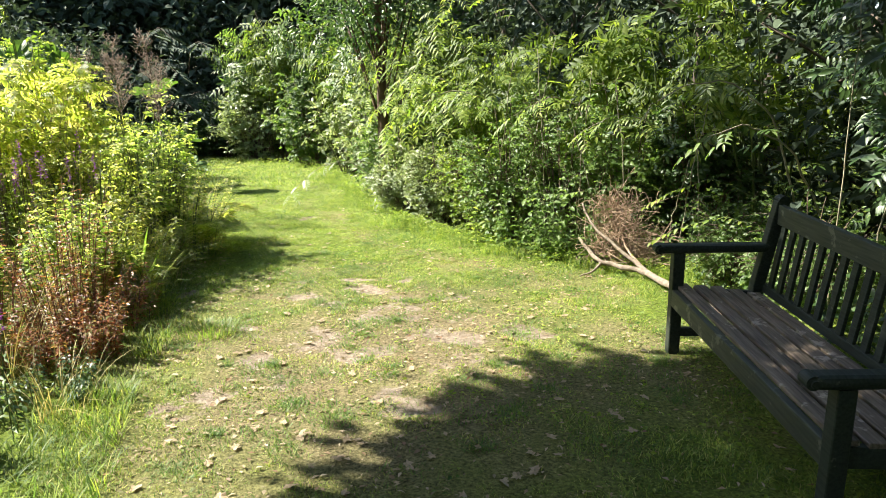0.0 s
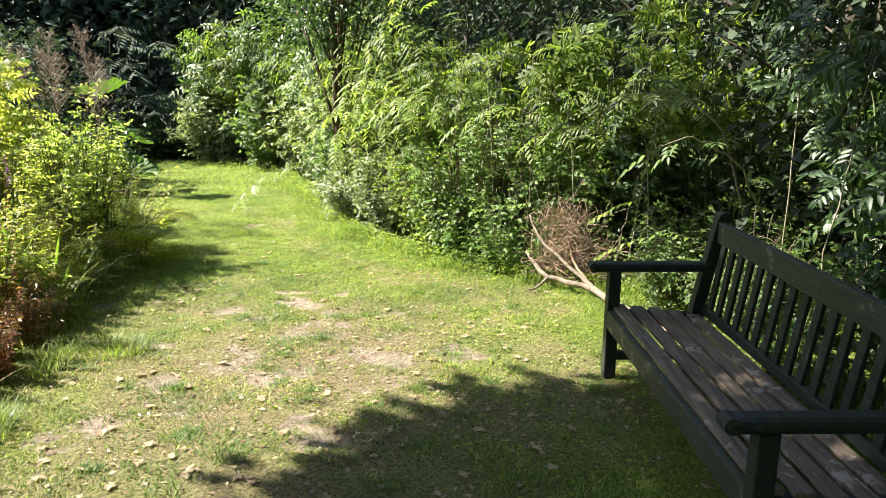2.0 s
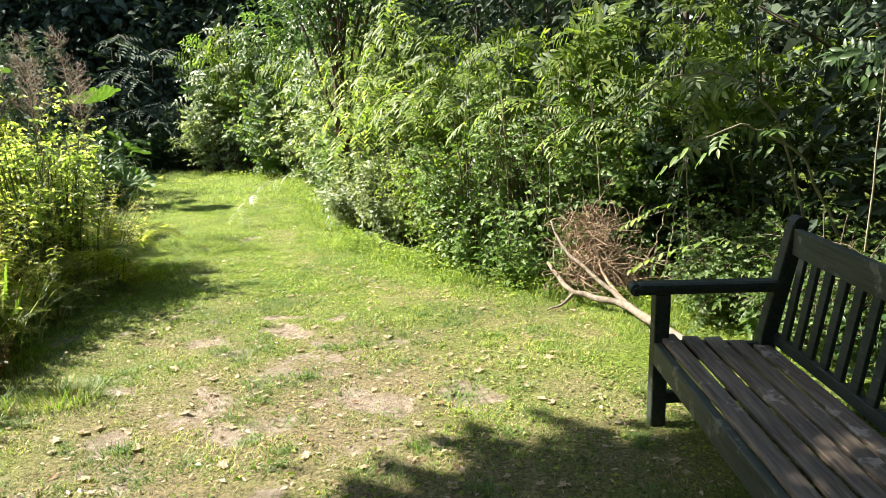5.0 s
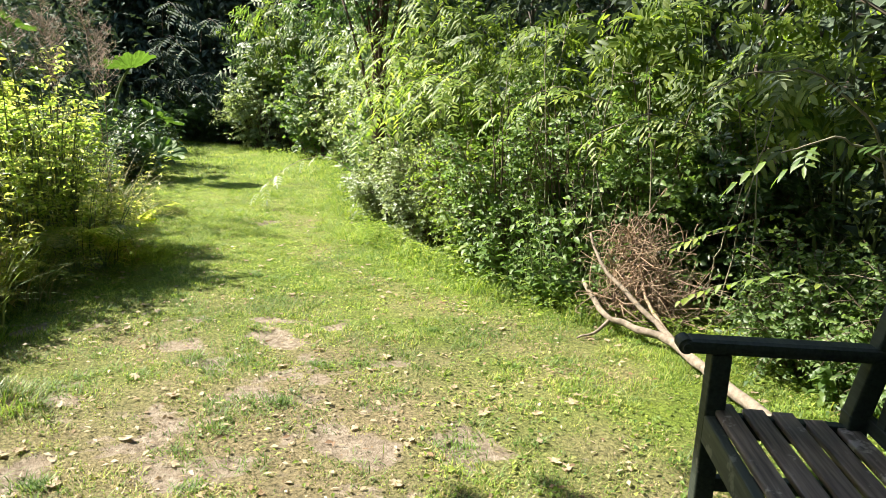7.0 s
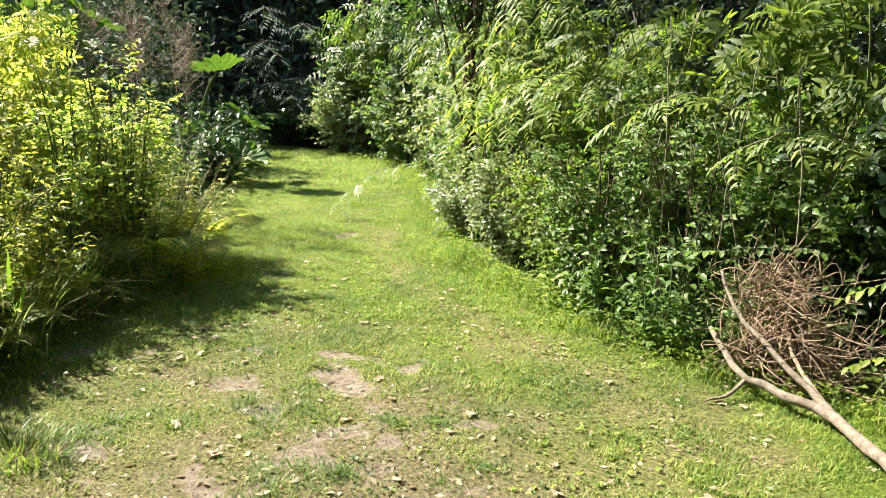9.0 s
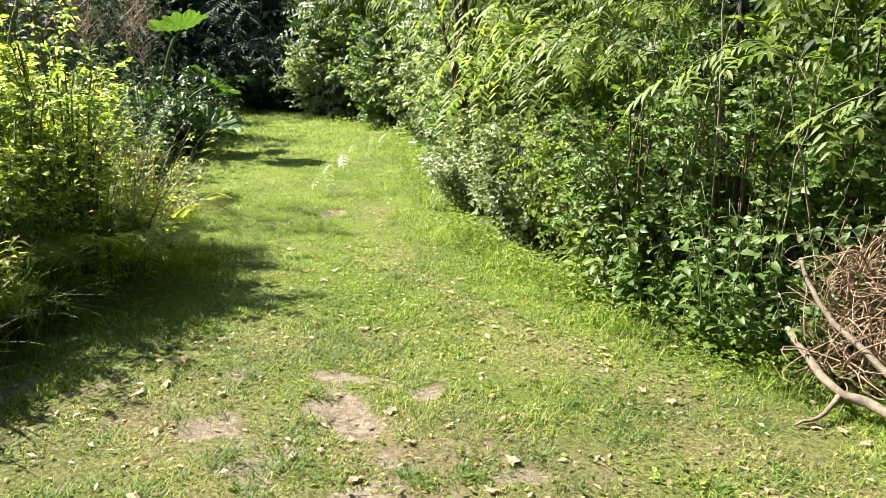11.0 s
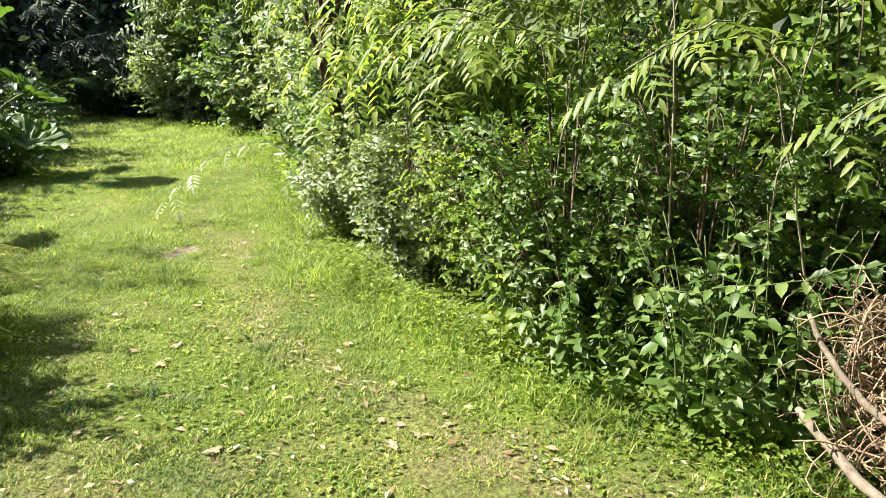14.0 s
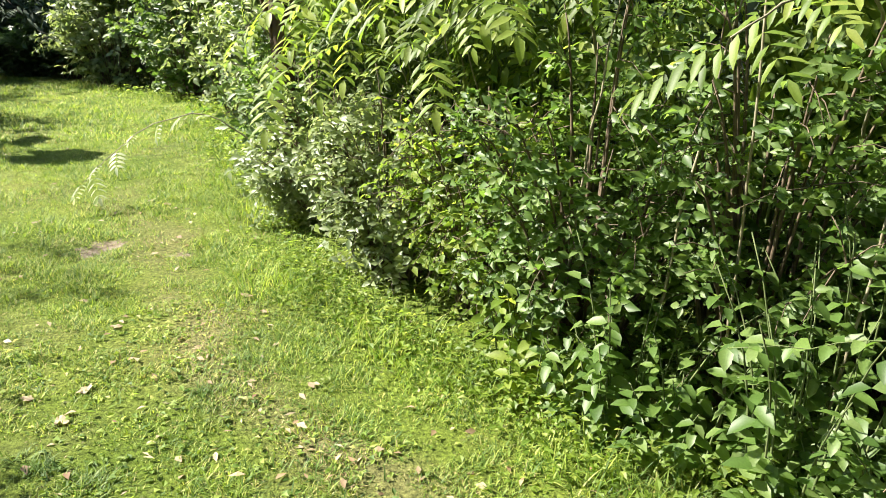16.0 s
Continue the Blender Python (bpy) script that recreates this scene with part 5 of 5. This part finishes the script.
wood_tree("overhanging_tree", -8.2, 0.6, 5.6, 3.3, "leafy tree that shades the bench and the lawn", LEAF_DARK, 0.20, 350, 80, 140, 0.2, 0.85, BARK, "", (4.8, 1.95), "tree", 0.22, 5.0, (2.15, 2.15),
          ((0.05, 1.4, 0.17), (0.2, 1.66, 0.13), (-0.2, 1.2, 0.15), (0.08, 1.05, 0.15), (0.36, 1.3, 0.14), (-0.62, 1.25, 0.18), (-0.3, 1.6, 0.12), (-0.15, 0.85, 0.13), (0.3, 0.9, 0.14), (0.48, 1.6, 0.13)))
# Two added trees, crowns out of view, placed only to darken the hedge.
wood_tree("overhanging_tree", 4.6, -0.6, 5.9, 2.0, "leafy tree added out of view to shade the hedge behind the bench", LEAF_DARK, 0.22, 70, 70, 145, 0.16, 0.8, BARK, "", (-5.0, 4.9), "tree", 0.28, 5.0, (0.85, 1.15))
wood_tree("overhanging_tree", 4.6, 7.2, 5.9, 2.0, "leafy tree added with its crown out of view to darken the hedge's hollow", LEAF_DARK, 0.20, 26, 60, 142, 0.16, 0.8, BARK, "", (-6.4, -0.6), "tree", 0.22, 5.0, (0.5, 0.4))
# High crowns out of view, added to hold skylight off the far end.
for k, (x, y, h, sp) in enumerate(((-14.0, 24.0, 10, 3.2), (-8.6, 24.5, 10, 3.0), (-4.2, 22.5, 10, 2.8), (-0.6, 18.6, 9, 2.6), (-18, 14, 8, 3.2), (-16, 9.5, 6, 2.8))):
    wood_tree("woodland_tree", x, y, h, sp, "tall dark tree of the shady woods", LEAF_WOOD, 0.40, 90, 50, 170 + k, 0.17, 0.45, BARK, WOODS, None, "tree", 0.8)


# Unseen trees added overhead and behind the camera to hold back skylight.
wood_tree("overhanging_tree", 4.9, -2.4, 6.6, 2.4, "unseen leafy tree added overhead to block skylight near the bench", LEAF_DARK, 0.32, 80, 60, 143, 0.18, 0.65, BARK, "", (-2.4, 3.2), "tree", 0.45, 4.2, (2.4, 2.6))
wood_tree("overhanging_tree", -1.0, -5.6, 7.4, 2.4, "unseen leafy tree added behind the camera to block skylight", LEAF_DARK, 0.36, 90, 60, 144, 0.2, 0.45, BARK, "", (-0.4, 2.2), "tree", 0.5, 3.4, (3.6, 2.4))


# Left and rear trees are unseen, added to cut skylight; others back the hedge.
for k, (x, y, h) in enumerate(((-16, -13, 8), (-15.5, -8, 8.5), (-16, -3, 8), (-15.5, 2, 8.5), (-16.5, 5.5, 8), (-10, -13, 9), (5, -12, 10), (9, -8, 10), (10, 2, 10), (10.5, 7, 10), (9.5, 12, 10), (8, 17, 10), (6, 22, 10))):
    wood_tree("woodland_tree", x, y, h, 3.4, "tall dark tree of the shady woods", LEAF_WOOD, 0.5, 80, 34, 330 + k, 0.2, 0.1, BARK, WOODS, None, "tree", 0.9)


# ---- fallen leaves ----
def fallen_leaves():
    r = np.random.default_rng(55)
    kinds = []
    for k in range(6):
        n = 15
        ang = np.linspace(0, 2 * np.pi, n, endpoint=False)
        rad = (0.62 + 0.3 * np.abs(np.cos(ang * 2.5 + k)) + 0.12 * np.cos(ang + k)) * np.clip(1 + 0.22 * r.normal(0, 1, n), 0.55, 1.4)
        V = np.zeros((2 * n + 1, 3))
        for q, f in ((0, 0.5), (1, 1.0)):
            V[1 + q * n:1 + (q + 1) * n] = np.stack([rad * f * np.cos(ang), 0.72 * rad * f * np.sin(ang), 0.08 * f * f * np.sin(ang * 2 + k) + 0.02 * f * f + 0.05 * r.normal(0, 1, n) * f], 1)
        F = [(0, 1 + j, 1 + (j + 1) % n) for j in range(n)]
        for j in range(n):
            q = (j + 1) % n
            F += [(1 + j, 1 + n + j, 1 + n + q), (1 + j, 1 + n + q, 1 + q)]
        me = tri_mesh("fallen_leaf", V, np.array(F))
        me.materials.append(LEAF_DEAD)
        kinds.append(me)
    made = 0
    while made < 260:
        y = r.uniform(1.5, 8.0) if made < 235 else r.uniform(8, 13)
        x = r.uniform(float(left_edge(y)) + 0.1, float(right_edge(y)) - 0.15)
        if r.uniform() > 0.2 + 0.7 * float(worn_at(np.array(x), np.array(y))) * (y < 5.6) + 0.4 * (y < 3.6):
            continue
        ob = new("fallen_leaf", kinds[made % 6])
        s = r.uniform(0.016, 0.035)
        ob.matrix_basis = pose(x, y, float(ground_at(x, y)) + 0.012, r.uniform(-11, 11), r.uniform(-11, 11), r.uniform(0, 360)) @ Matrix.Diagonal((s, s, s, 1))
        tagged(ob, "curled dry brown dead leaf on the grass", "leaf", "fallen leaves on the lawn")
        made += 1


fallen_leaves()


def litter():
    r = np.random.default_rng(58)
    n = 13000
    y = r.uniform(1.2, 9.5, n)
    x = left_edge(y) + (right_edge(y) - left_edge(y)) * r.uniform(0, 1, n)
    ok = r.uniform(0, 1, n) < (0.12 + 0.6 * worn_at(x, y) + 0.2 * (patchy(x, y, 0.5) > 0.3)) * np.clip(1.0 - 0.35 * (y - 5.2), 0.2, 1)
    x, y = x[ok], y[ok]
    k = len(x)
    a = r.uniform(0, 2 * np.pi, k)
    P = np.stack([x, y, ground_at(x, y) + r.uniform(0.004, 0.016, k)], 1)
    U = np.stack([np.cos(a), np.sin(a), r.uniform(-0.15, 0.3, k)], 1)
    N = np.array([0, 0, 1.0]) + r.normal(0, 0.3, (k, 3))
    ln = r.uniform(0.012, 0.04, k) * (1 + 0.4 * (y > 6))
    me = tri_mesh("leaf_litter", *leaf_arrays(P, U, N, ln, ln * r.uniform(0.2, 0.6, k), 0.12, 0.15), True)
    me.materials.append(LEAF_DEAD)
    tagged(new("leaf_litter", me), "scraps of dry leaf and straw scattered on the lawn", "litter", "", "stuff")


litter()
